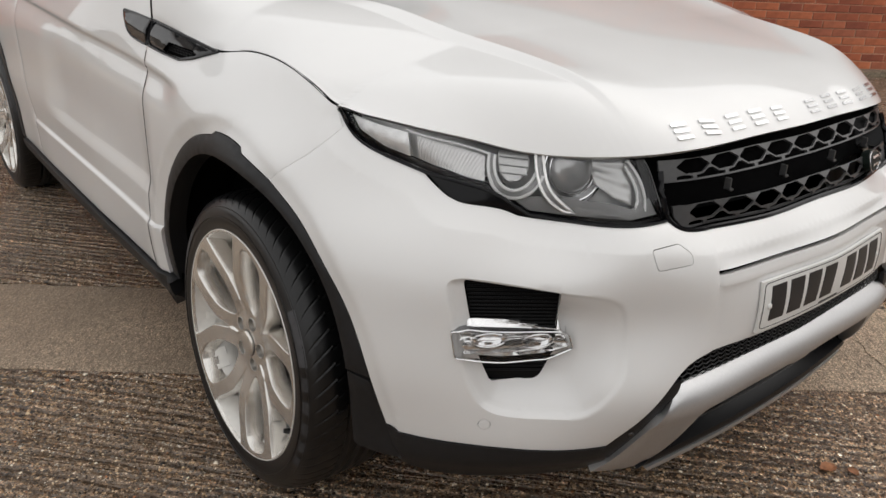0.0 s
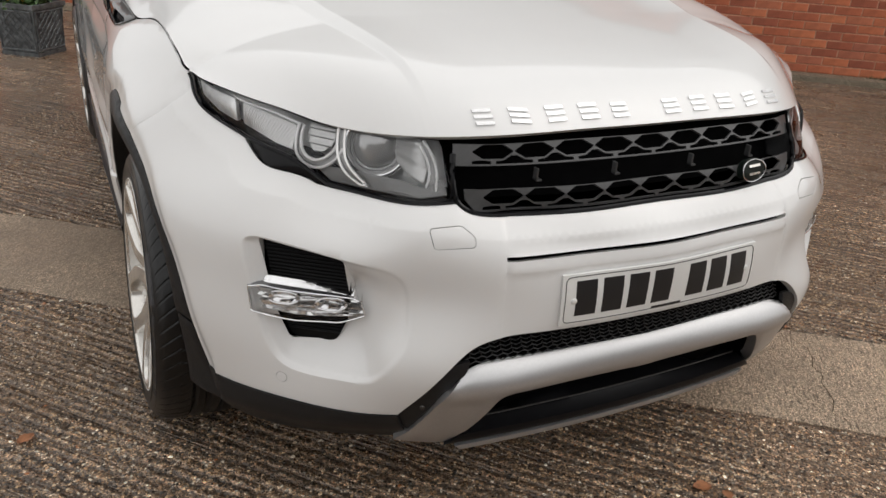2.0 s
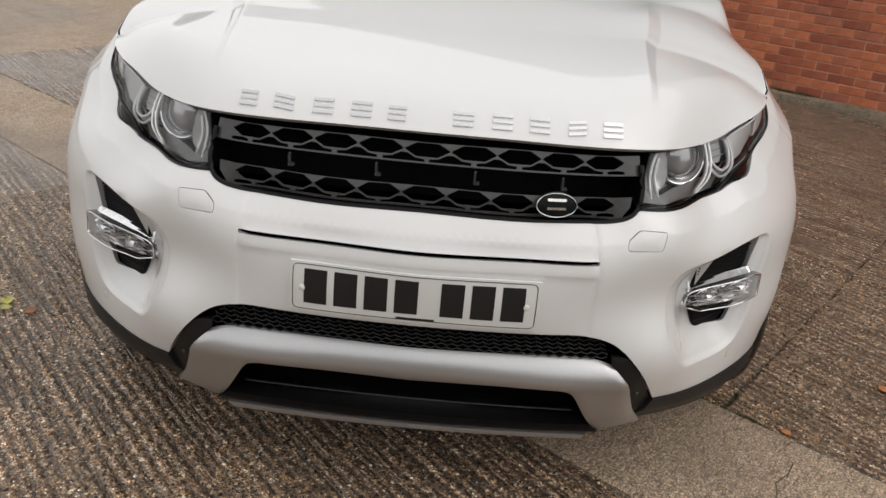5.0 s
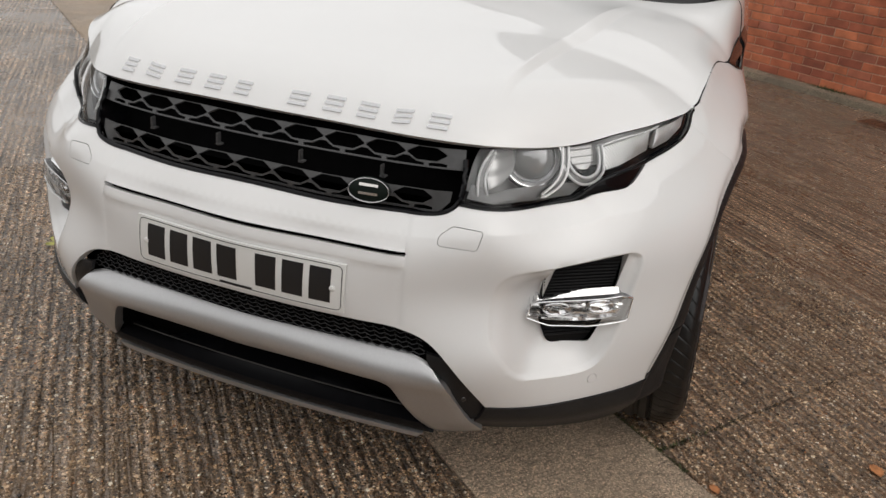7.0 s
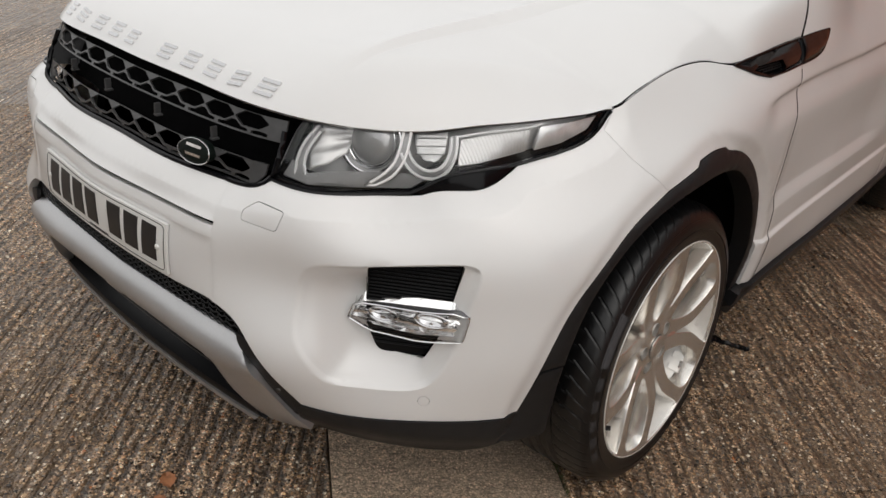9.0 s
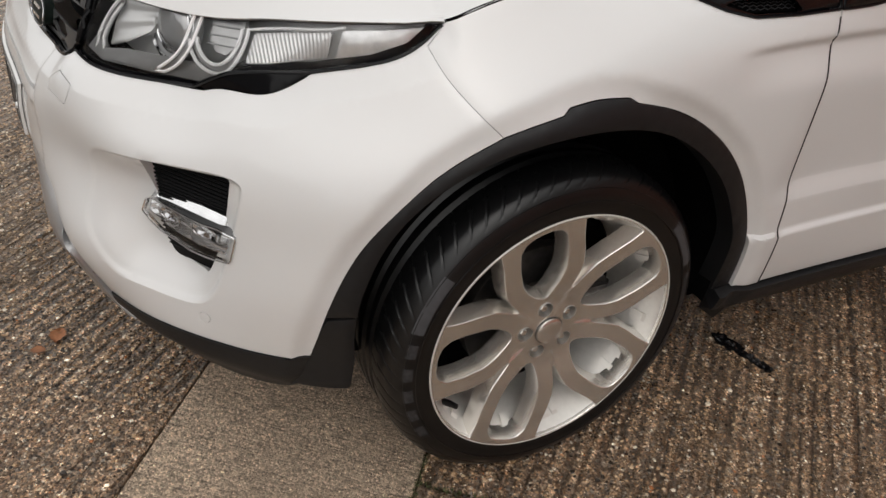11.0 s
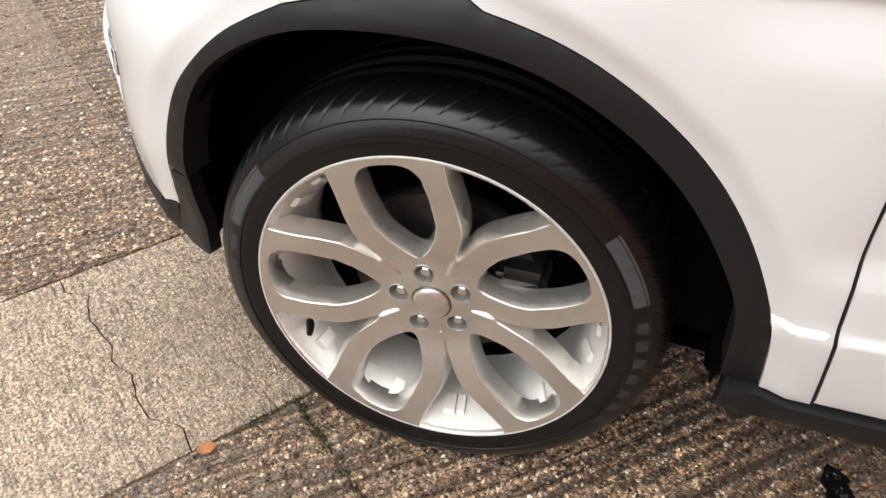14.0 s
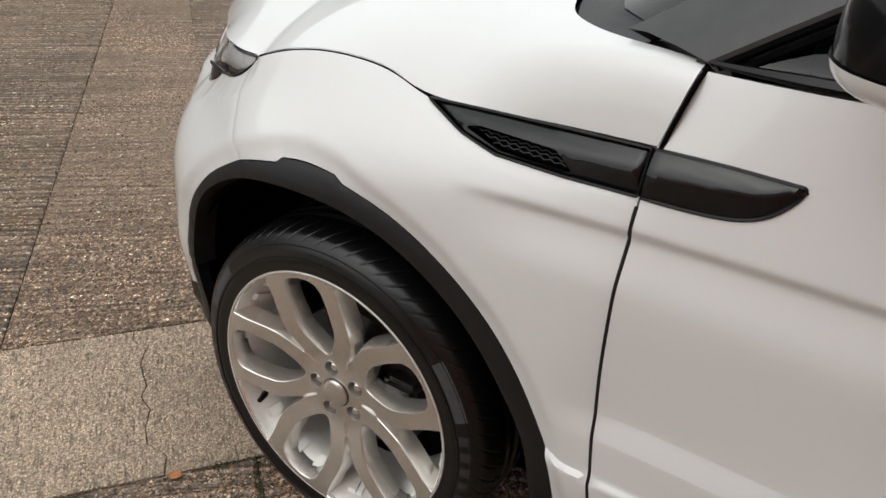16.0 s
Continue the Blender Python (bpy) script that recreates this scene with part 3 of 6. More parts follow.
CRACK = [(a + rnd.uniform(-.003, .003), b) for k, (a, b) in enumerate(straight(CRACK + CRACK[::-1], .022)[: len(straight(CRACK, .022))])]
CRACK = [q for q in CRACK if STRIP0 <= q[1] <= STRIP1]
top = max(range(len(CRACK)), key=lambda k: CRACK[k][1])
CRACK = CRACK[: top + 1]
low, high = STRIP0 + GAPW, STRIP1 - GAPW
line = [(a, min(max(b, low), high)) for a, b in CRACK]
bay("slab", -.62, .6, STRIP0, STRIP1, BRUSHED, "smooth brushed concrete strip beside a crack", straight([(-.62 + GAPW, high), (-.62 + GAPW, low)], .05)[: int(.57 / .05)] + [(a, low) for a in np.arange(-.6, .62, .05)] + [(a - .0016, b) for a, b in line] + [(a, high) for a in np.arange(.54, -.6, -.05)], .002)
bay("slab", .6, 14, STRIP0, STRIP1, BRUSHED, "smooth brushed concrete strip beyond a crack", [(a, low) for a in np.arange(.70, 13.99, .05)] + [(13.994, low), (13.994, high)] + [(a, high) for a in np.arange(13.95, .60, -.05)] + [(a + .0016, b) for a, b in reversed(line)], .002)
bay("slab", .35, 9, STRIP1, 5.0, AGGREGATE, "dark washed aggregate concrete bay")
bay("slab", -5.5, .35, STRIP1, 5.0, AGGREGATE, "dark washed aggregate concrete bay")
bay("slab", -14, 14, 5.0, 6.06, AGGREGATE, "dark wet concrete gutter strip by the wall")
bay("slab", -14, -5.5, STRIP1, 5.0, BRUSHED, "pale concrete bay")
bay("slab", -14, -6, -6, STRIP0, AGGREGATE, "dark washed aggregate concrete bay")
bay("slab", 9, 14, STRIP1, 5.0, AGGREGATE, "dark washed aggregate concrete bay")
bay("slab", -14, 14, -14, -6, AGGREGATE, "dark washed aggregate concrete bay")
bay("slab", 7.5, 14, -6, STRIP0, AGGREGATE, "dark washed aggregate concrete bay")


# stones standing proud of the washed surface
def pebble_material():
    m = bpy.data.materials.new("yard_stones")
    m.use_nodes = True
    n, l = m.node_tree.nodes, m.node_tree.links
    b, g, r, t, x = n["Principled BSDF"], n.new("ShaderNodeNewGeometry"), n.new("ShaderNodeValToRGB"), n.new("ShaderNodeTexNoise"), n.new("ShaderNodeMix")
    stops = ((0, (.035, .026, .020)), (.20, (.17, .105, .062)), (.36, (.50, .335, .195)), (.48, (.085, .066, .050)), (.64, (.36, .23, .13)), (.78, (.66, .49, .32)), (.87, (.17, .135, .105)), (.955, (.82, .72, .57)), (.985, (.42, .17, .07)))
    e = r.color_ramp.elements
    while len(e) < len(stops):
        e.new(.5)
    for k, (p, c) in zip(e, stops):
        k.position, k.color = p, (*c, 1)
    r.color_ramp.interpolation = "CONSTANT"
    l.new(g.outputs["Random Per Island"], r.inputs[0])
    t.inputs["Scale"].default_value, t.inputs["Detail"].default_value = 300, 4
    tc = n.new("ShaderNodeTexCoord")
    l.new(tc.outputs["Object"], t.inputs["Vector"])
    x.data_type, x.blend_type = "RGBA", "OVERLAY"
    x.inputs[0].default_value = .7
    l.new(r.outputs[0], x.inputs[6]), l.new(t.outputs[0], x.inputs[7])
    l.new(x.outputs[2], b.inputs["Base Color"])
    b.inputs["Roughness"].default_value = .2
    return m


def gravel(regions, seed=5):
    rs = np.random.default_rng(seed)
    pts = np.vstack([np.c_[rs.uniform(a0, a1, k), rs.uniform(b0, b1, k)] for a0, a1, b0, b1, k in regions])
    n = len(pts)
    size = np.clip(rs.lognormal(-5.82, .40, n), .0016, .008)
    turn = rs.uniform(0, 2 * math.pi, n)
    long = rs.uniform(.6, 1.0, n)
    ang = np.arange(5) * 2 * math.pi / 5
    up = size * rs.uniform(.25, .5, n)
    rings = []
    for scale, lift in ((1.0, -.1), (.68, .85)):
        wob = rs.uniform(.7, 1.25, (n, 5)) * scale
        u, w = np.cos(ang) * size[:, None] * wob, np.sin(ang) * (size * long)[:, None] * wob
        c, s = np.cos(turn)[:, None], np.sin(turn)[:, None]
        rings.append(np.stack([pts[:, :1] + u * c - w * s, pts[:, 1:] + u * s + w * c, np.broadcast_to((up * lift)[:, None], (n, 5)) + rs.uniform(-.3, .3, (n, 5)) * up[:, None] * (lift > 0)], 2))
    v = np.concatenate(rings, 1).reshape(-1, 3)
    k = np.arange(5)
    j = (k + 1) % 5
    tri = np.vstack([np.c_[k, j, j + 5], np.c_[k, j + 5, k + 5], [(5, 6, 7), (5, 7, 8), (5, 8, 9)]])
    f = (tri[None] + 10 * np.arange(n)[:, None, None]).reshape(-1, 3)
    me = bpy.data.meshes.new("gravel")
    me.vertices.add(len(v)), me.loops.add(f.size), me.polygons.add(len(f))
    me.vertices.foreach_set("co", v.ravel())
    me.loops.foreach_set("vertex_index", f.ravel().astype(np.int32))
    me.polygons.foreach_set("loop_start", np.arange(0, f.size, 3, dtype=np.int32))
    me.update(calc_edges=True)
    me.shade_flat()
    me.materials.append(pebble_material())
    ob = new("gravel", me)
    ob.matrix_world = YARD
    return tagged(ob, "tan and brown stones showing in the worn wet concrete", "gravel", kind="stuff")


gravel([(-2.6, .33, -1.3, .52, 52000), (.34, .95, -1.3, .52, 5000), (.99, 2.6, -1.6, .52, 15000), (-1.4, 2.6, 1.12, 2.6, 48000), (-3.6, -1.4, 1.12, 2.6, 12000)])


# ---- the car ----
car = thing("suv", "white sporty compact SUV with black trim parked on concrete", "car")

HEAD_LOW = curve([(1.25, .975), (1.19, .927), (1.113, .897), (1.024, .876)]) + curve([(1.024, .876), (.985, .854), (.945, .840), (.90, .834), (.833, .829), (.79, .817)]) + curve([(.79, .817), (.72, .809), (.62, .808), (.55, .810), (.486, .813)])
GRILLE_LOW = curve([(.486, .813), (.468, .806), (.432, .792), (.374, .786), (.2, .786), (0, .787)])
MOUTH = curve([(0, .552), (.2, .552), (.30, .552)]) + curve([(.30, .552), (.37, .550), (.43, .534), (.47, .504), (.525, .437), (.582, .360)])
FOOT = curve([(.582, .360), (.65, .357), (.75, .361), (.86, .366), (.96, .369), (1.03, .375)])
ARCH_FRONT = curve([(1.03, .375), (1.045, .43), (1.06, .49), (1.082, .56), (1.118, .638), (1.167, .704), (1.225, .762), (1.285, .803), (1.330, .829)])
ARCH_TOP = curve([(1.330, .829), (1.375, .845), (1.432, .860)]) + straight([(1.432, .860), (1.444, .871)])[:-1] + curve([(1.444, .871), (1.50, .879), (1.562, .877)]) + curve([(1.562, .877), (1.582, .866)])
ARCH_REAR = curve([(1.582, .866), (1.67, .843), (1.767, .795), (1.86, .722), (1.93, .636), (1.98, .545), (2.004, .485), (2.018, .42), (2.028, .350)])
SEAM = curve([(1.330, .829), (1.285, .868), (1.245, .905), (1.219, .940)])
SHUT = curve([(1.25, .975), (1.32, 1.001), (1.415, 1.026), (1.51, 1.036), (1.60, 1.034), (1.66, 1.025), (1.69, 1.021)])
DOOR_FRONT = curve([(2.10, .352), (2.079, .505)]) + curve([(2.079, .505), (2.068, .60), (2.060, .70), (2.056, .85), (2.056, .95), (2.057, .989)])
VENT_LOW = curve([(2.057, .989), (1.948, .984), (1.838, .984), (1.772, .996), (1.69, 1.021)])
HALF = .384

fog_mesh = rounded([(.886, .716), (.702, .700), (.700, .560), (.728, .496), (.822, .494), (.852, .560), (.871, .640)], .014)
washer = rounded([(.537, .777), (.474, .781), (.444, .760), (.443, .741), (.524, .738)], .008)
sensor = [(.830 + .012 * math.cos(a * math.pi / 8), .4165 + .012 * math.sin(a * math.pi / 8)) for a in range(16)]

scoop = [q for g in (-.004, 0, .004, .0075, .0115, .017) for q in straight(shrink(RECESS, g), .009)]

def flare(s0, s1):
    """Lines along the raised lip round the wheel arch."""
    line = np.array(straight(ARCH_LINE, .014)[: int(1.95 / .014)])
    out = []
    for g in (.006, .013, .020, .028, .036, .044):
        t = np.gradient(line, axis=0)
        t /= np.linalg.norm(t, axis=1, keepdims=True) + 1e-9
        q = line + np.c_[-t[:, 1], t[:, 0]] * g
        out += [tuple(v) for v in q if s0 < v[0] < s1 and v[1] > .3]
    return out


def lamp_crease():
    """Lines along the pressed crease under the headlamp."""
    line = np.array(curve(LAMP_LINE, .014))
    t = np.gradient(line, axis=0)
    t /= np.linalg.norm(t, axis=1, keepdims=True) + 1e-9
    return [tuple(v) for g in (.012, .025, .0355, .038, .0405) for v in line + np.c_[-t[:, 1], t[:, 0]] * g if v[1] < .93]


def waistline(s0, s1):
    return [(q, .946 + .03 * (q - 2.05) - w) for w in (-.006, 0, .005, .010, .016, .021, .026, .036) for q in np.arange(s0, s1, .012)]


# bumper shell, one piece
near_side = loop(MOUTH, FOOT, ARCH_FRONT, SEAM, [(1.25, .975)])
top_side = loop(HEAD_LOW, GRILLE_LOW)
slot = rounded([(-.380, .7125), (.380, .7125), (.380, .7205), (-.380, .7205)], .003)
cuts = [h for q in (fog_mesh, washer, sensor) for h in (q, mirror_loop(q))]
shell = part("front_bumper", sheet(loop(top_side, mirror_loop(top_side), mirror_loop(near_side), near_side), cuts + [straight(slot, .02)], grid=.011, gap=.0003, edge=.0008, flange=.02, extra=scoop + mirror_loop(scoop) + [(a * k, z) for a in (.3765, .380, .3845) for k in (1, -1) for z in np.arange(.56, .782, .012)] + [(q, z) for z in (.683, .686, .6885, .691, .7275) for q in np.arange(-.378, .379, .014)] + lamp_crease() + mirror_loop(lamp_crease()) + flare(.9, 1.4) + mirror_loop(flare(.9, 1.4))), PAINT, car)
def vent_surface(s, z):
    """Side vent trim: a blade with an upper chamfer to the sky and a lower face."""
    top = np.interp(s, [1.69, 2.054, 2.15, 2.246], [1.0205, 1.049, 1.055, 1.0575])
    low = np.interp(s, [1.69, 1.772, 1.838, 1.948, 2.057, 2.13, 2.18, 2.215, 2.246], [1.020, .996, .984, .984, .988, .992, .999, 1.014, 1.050])
    u = np.clip((z - low) / (top - low + 1e-6), 0, 1)
    return skin(s, z, -.004 + .011 * np.minimum(u / .56, (1 - u) / .44) * np.clip((top - low) / .05, 0, 1))


for side in (1, -1):
    put = (lambda q: q) if side > 0 else flip
    part("washer_cover", put(sheet(washer, grid=.02, gap=.001, edge=.0008)), PAINT, shell)
    part("parking_sensor", put(sheet(sensor, grid=.006, gap=.0008, edge=.0005, out=.0004)), PAINT, shell)

    # fog lamp: slatted black insert, lamp bar across it
    def seat(s, z):
        return relief(s, z) - .022 * (1 - step(.66, .86, s))

    def deep(s, z, out=0.0):
        """Flat panel behind the opening, turned half outwards."""
        k = (np.atleast_1d(np.asarray(s, float)) - .71) / .17
        z = np.atleast_1d(np.asarray(z, float))
        away = out + .010 * (.70 - z) / .2
        return np.c_[.640 + .134 * k + .60 * away, .245 - .009 * step(.61, .66, z) + .098 * k - .80 * away, z]

    insert = part("fog_insert", put(sheet(shrink(fog_mesh, -.004), f=deep, grid=.015, flange=.01)), INSERT, car, "black slatted plastic insert")
    slats = []
    for k in range(26):
        z = .515 + k * .0078
        run = np.linspace(.69, .90, 60)
        run = run[inside(shrink(fog_mesh, -.003), run, np.full(60, z))]
        if len(run) > 3:
            slats.append(tube(deep(run, np.full(len(run), z), .002).tolist(), .0022, 5))
    part("slat", put(join(*slats)), INSERT, insert)
    bar = rounded([(.902, .613), (.868, .622), (.690, .603), (.672, .594), (.662, .566), (.716, .549), (.80, .5505), (.892, .562)], .006)

    def proud(s, z):
        t = step(.66, .70, s) * (1 - step(.885, .91, s))
        return skin(s, z, .001 + .005 * t + seat(s, z))

    lamp = part("fog_lamp", put(sheet(bar, f=proud, grid=.012, flange=.010, gap=0, edge=.003)), LENS, car, "clear chromed daytime lamp bar")
    lamp.visible_shadow = False
    part("lamp_housing", put(sheet(shrink(bar, .003), f=lambda s, z: skin(s, z, seat(s, z) - .009 + .003 * np.cos(z * 700)), grid=.006, flange=.02, gap=0)), FACET, lamp)
    k = np.linspace(0, 1, 25)
    brow = proud(*np.array([(np.interp(q, [0, .1, .85, 1], [.672, .690, .868, .902]), np.interp(q, [0, .1, .85, 1], [.594, .603, .622, .613])) for q in k]).T)
    root = np.c_[.640 + .158 * k, .248 + .116 * k, .598 + .022 * k]
    ledge = np.stack([brow + (0, 0, -.002), brow * .97 + root * .03 + (0, 0, .001), brow * .5 + root * .5 + (0, 0, .002), root], 1).reshape(-1, 3)
    part("lamp_top", put((ledge.tolist(), [(4 * i + j, 4 * i + j + 1, 4 * i + j + 5, 4 * i + j + 4) for i in range(24) for j in range(3)])), LAMPTOP, lamp)
    part("lamp_rim", put(tube([tuple(v) for v in proud(*np.array(straight(bar, .008)).T)], .0015, 6, True)), CHROME, lamp)
    for c in (.735, .83):
        ring = [(c + .032 * math.cos(a * math.pi / 12), .589 + (c - .78) * .12 + .014 * math.sin(a * math.pi / 12)) for a in range(24)]
        part("lamp_cup", put(tube([tuple(v) for v in skin(*np.array(ring).T, seat(*np.array(ring).T) - .002)], .0016, 6, True)), CHROME, lamp)
        part("lamp_bulb", put(sheet(shrink(ring, .0015), f=lambda s, z, c=c: skin(s, z, seat(s, z) - .003 - .009 * np.clip(1 - ((s - c) / .03) ** 2 - ((z - .589 - (c - .78) * .12) / .0125) ** 2, 0, 1)), grid=.004, flange=.004, gap=0)), CHROME, lamp)

    # fender
    wing = part("fender", put(sheet(loop(SEAM[::-1], ARCH_TOP, ARCH_REAR, curve([(2.028, .350), (2.10, .352)]), DOOR_FRONT, VENT_LOW, SHUT[::-1], [(1.219, .940)]), grid=.011, gap=.0006, extra=waistline(1.74, 2.06) + flare(1.2, 2.1) + [(q, z) for z in (.495, .499, .503, .507, .511) for q in np.arange(1.97, 2.1, .012)])), PAINT, car)

    # dark tube laid in the shut line to draw the gap's shade
    part("shut_gap", put(tube([tuple(v) for v in skin(*np.array(SHUT).T, -.0038)], .0028, 6)), DARK, wing)

    # wheel arch lip
    ARCH_IN = curve([(1.1125, .488), (1.116, .520), (1.128, .570), (1.158, .647), (1.209, .716), (1.274, .766), (1.352, .804), (1.442, .824), (1.518, .827), (1.597, .818), (1.681, .792), (1.778, .735), (1.862, .656), (1.925, .561), (1.954, .496), (1.966, .42), (1.973, .347)])
    outer = loop([q for q in ARCH_FRONT if q[1] > .478], ARCH_TOP, ARCH_REAR)
    lip = part("arch_trim", put(sheet(loop([q for q in outer if q[0] < 1.9 or q[1] > .349], [(2.027, .347)], ARCH_IN[::-1]), f=lambda s, z: skin(s, z, relief(s, z) - .0105), grid=.013, flange=.05, gap=.0005, edge=.003)), PLASTIC, car, "matt black plastic wheel arch trim")
    flap = rounded([(1.0605, .4745), (1.045, .43), (1.030, .374), (1.008, .352), (.996, .296), (1.05, .296), (1.098, .300), (1.108, .306), (1.113, .38), (1.110, .43), (1.1125, .486)], .006)
    part("arch_flap", put(sheet(straight(flap, .012), f=lambda s, z: skin(s, z, relief(s, z) - .0105 - .006 * step(1.10, 1.13, s)), grid=.013, flange=.03, gap=.0005, edge=.003)), PLASTIC, lip)

    # side vent
    vent_front = rounded([(1.692, 1.0205), (1.88, 1.035), (2.054, 1.0490), (2.054, .9885), (1.948, .984), (1.838, .984), (1.772, .996)], .004)
    vent_net = rounded([(1.775, 1.003), (1.80, 1.010), (1.925, 1.013), (1.955, .990), (1.94, .988), (1.84, .9885)], .004)
    vent = part("side_vent", put(sheet(vent_front, [vent_net], f=vent_surface, grid=.008, gap=.001)), PIANO, car, "gloss black side vent trim")
    # black tube round the outline draws the vent's shadow gap
    part("vent_gap_line", put(tube([tuple(v) for v in skin(*np.array(straight(vent_front, .012)).T, .0008)], .0026, 6, True)), GLOSS, vent)
    net = []
    for k in range(6):
        z = .988 + k * .0048
        run = np.arange(1.765, 1.96, .0085)
        run = run[inside(vent_net, run, np.full(len(run), z))]
        if len(run) > 2:
            net.append(tube(skin(run, z + .0014 * (np.arange(len(run)) % 2 * 2 - 1) * (1 if k % 2 else -1), -.010).tolist(), .0011, 4))
    part("vent_net", put(join(*net)), PLASTIC, vent)
    # near-black sheet stands for the dark depth behind the net
    part("vent_backing", put(sheet(shrink(vent_net, -.004), f=lambda s, z: skin(s, z, -.018), grid=.015, flange=0.002)), DARK, vent)


# bumper middle
def middle(z_low, z_high):
    return loop(curve([(-HALF + .002, z_low), (HALF - .002, z_low)]), curve([(HALF - .002, z_low), (HALF - .002, z_high)]), curve([(HALF - .002, z_high), (0, z_high), (-HALF + .002, z_high)]), curve([(-HALF + .002, z_high), (-HALF + .002, z_low)])[:-1])


# near-black sheet paints the shade inside the bumper slot
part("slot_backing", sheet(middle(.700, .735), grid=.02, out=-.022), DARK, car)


# bonnet
def bonnet_surface(a, b):
    """a: -1 to 1 across, b: 0 to 6 from the nose to the windscreen."""
    a, b = np.atleast_1d(np.asarray(a, float)), np.atleast_1d(np.asarray(b, float))
    q = np.abs(a)
    along = np.array([1.25, 1.285, 1.32, 1.37, 1.415, 1.46, 1.51, 1.56, 1.60, 1.66, 1.72, 1.883, 2.06])
    line = np.array(SHUT + [(1.883, 1.036), (2.06, 1.052)])
    edge = skin(along, np.interp(along, line[:, 0], line[:, 1]) + .0015)
    mid = np.array([(.128, .938), (.185, .985), (.255, 1.016), (.42, 1.055), (.66, 1.092), (.92, 1.129), (1.17, 1.157), (1.5, 1.162)])
    nose = np.array([(0, .938), (.24, .936), (.44, .934), (.51, .931), (.62, .926), (.693, .924), (.814, .930), (.922, .944), (1.026, .956), (1.134, .967), (1.25, .976)])
    run = np.linspace(0, 1.25, 60)
    first = skin(run, spline(nose[:, 0], nose[:, 1], run, True), .004)
    u = first[:, 0] / first[-1, 0]
    y0, z0 = np.interp(q, u, first[:, 1]), np.interp(q, u, first[:, 2])
    y1 = 1.17 + (edge[-1, 1] - 1.17) * (.70 * np.minimum(1, q / .95) ** 7.5 + .30 * np.minimum(1, q / .95) ** 50)
    y = y0 + (y1 - y0) * (b / 6) ** 1.3

    def crown(y):
        return spline(mid[:, 0], mid[:, 1], np.clip(y, .128, 1.5))

    def rim(y):
        return spline(edge[:, 1], edge[:, 2], np.maximum(y, edge[0, 1])) - .04 * np.maximum(0, edge[0, 1] - y)

    def dome(y):
        late = step(1.10, 1.44, y)
        fall = (.28 - .26 * late) * q**2 + (.72 + .26 * late) * q ** (5 + 7 * step(.7, 1.1, y) + 70 * late)
        return crown(y) - (crown(y) - rim(y)) * fall

    back = y - y0
    z = dome(y) - (dome(y0) - z0) * np.clip(1 - back / .17, 0, 1) ** 2
    line = .55 + .12 * step(.2, 1.2, y)
    crest = np.where(q <= line, np.clip((q - line + .20) / .20, 0, 1) ** 2, np.clip(1 - (q - line) / (.020 + .022 * step(.3, .8, y)), 0, 1))
    z = z + .013 * step(.03, .24, back) * crest * (1 - step(.85, 1.15, y))
    x = a * spline(edge[:, 1], edge[:, 0], np.maximum(y, edge[0, 1]))
    y = y + .026 * step(4.5, 6, b) * step(.80, .95, q) * np.clip((z - edge[-1, 2]) / .105, 0, 1)
    return np.c_[x, y, z]


def bonnet_mesh():
    """A grid over the bonnet with turned-down edges."""
    half = np.r_[np.linspace(0, .54, 30)[1:], np.linspace(.54, .70, 56)[1:], .70 + .30 * (1 - (1 - np.linspace(0, 1, 50)[1:]) ** 1.5)]
    aa = np.r_[-half[::-1], 0, half]
    na, nb = len(aa) - 1, 110
    bb = 6 * np.linspace(0, 1, nb + 1) ** 1.25
    g = np.array([bonnet_surface(aa, np.full(na + 1, b)) for b in bb])
    v = g.reshape(-1, 3).tolist()
    f = [(j * (na + 1) + i, j * (na + 1) + i + 1, (j + 1) * (na + 1) + i + 1, (j + 1) * (na + 1) + i) for j in range(nb) for i in range(na)]
    ring = [i for i in range(na + 1)] + [j * (na + 1) + na for j in range(1, nb + 1)] + [nb * (na + 1) + i for i in range(na - 1, -1, -1)] + [j * (na + 1) for j in range(nb - 1, 0, -1)]
    k = len(v)
    for i in ring:
        p = np.array(v[i])
        c = np.array((0, .8, p[2]))
        w = (c - p) / np.linalg.norm(c - p)
        v.append((p + w * .014 + (0, 0, -.009)).tolist())
    n = len(ring)
    f += [(ring[i], k + i, k + (i + 1) % n, ring[(i + 1) % n]) for i in range(n)]
    return v, f


bonnet = part("bonnet", bonnet_mesh(), PAINT, car)

# headlamps
LENS_LOW = curve([(1.246, .970), (1.187, .926), (1.113, .899), (1.02, .878)]) + curve([(1.02, .878), (.92, .869), (.853, .858), (.812, .842), (.766, .818)]) + curve([(.766, .818), (.69, .810), (.60, .809), (.55, .811), (.488, .815)])
LENS_TOP = curve([(.526, .920), (.60, .921), (.693, .918), (.814, .924), (.922, .938), (1.026, .950), (1.134, .961), (1.246, .970)])
lens_loop = loop(LENS_LOW, curve([(.488, .815), (.501, .860), (.515, .902), (.526, .920)]), LENS_TOP[:-1])
lens_loop = lens_loop[::-1]


def bowl_depth(s):
    return .045 + .045 * (1 - step(.80, .98, s))


def ring_on(cs, cz, r, depth, squash=1.0, a0=0, a1=360, n=40):
    t = np.radians(np.linspace(a0, a1, n))
    return [tuple(v) for v in skin(cs + r * np.cos(t), cz + r * squash * np.sin(t), -depth)]


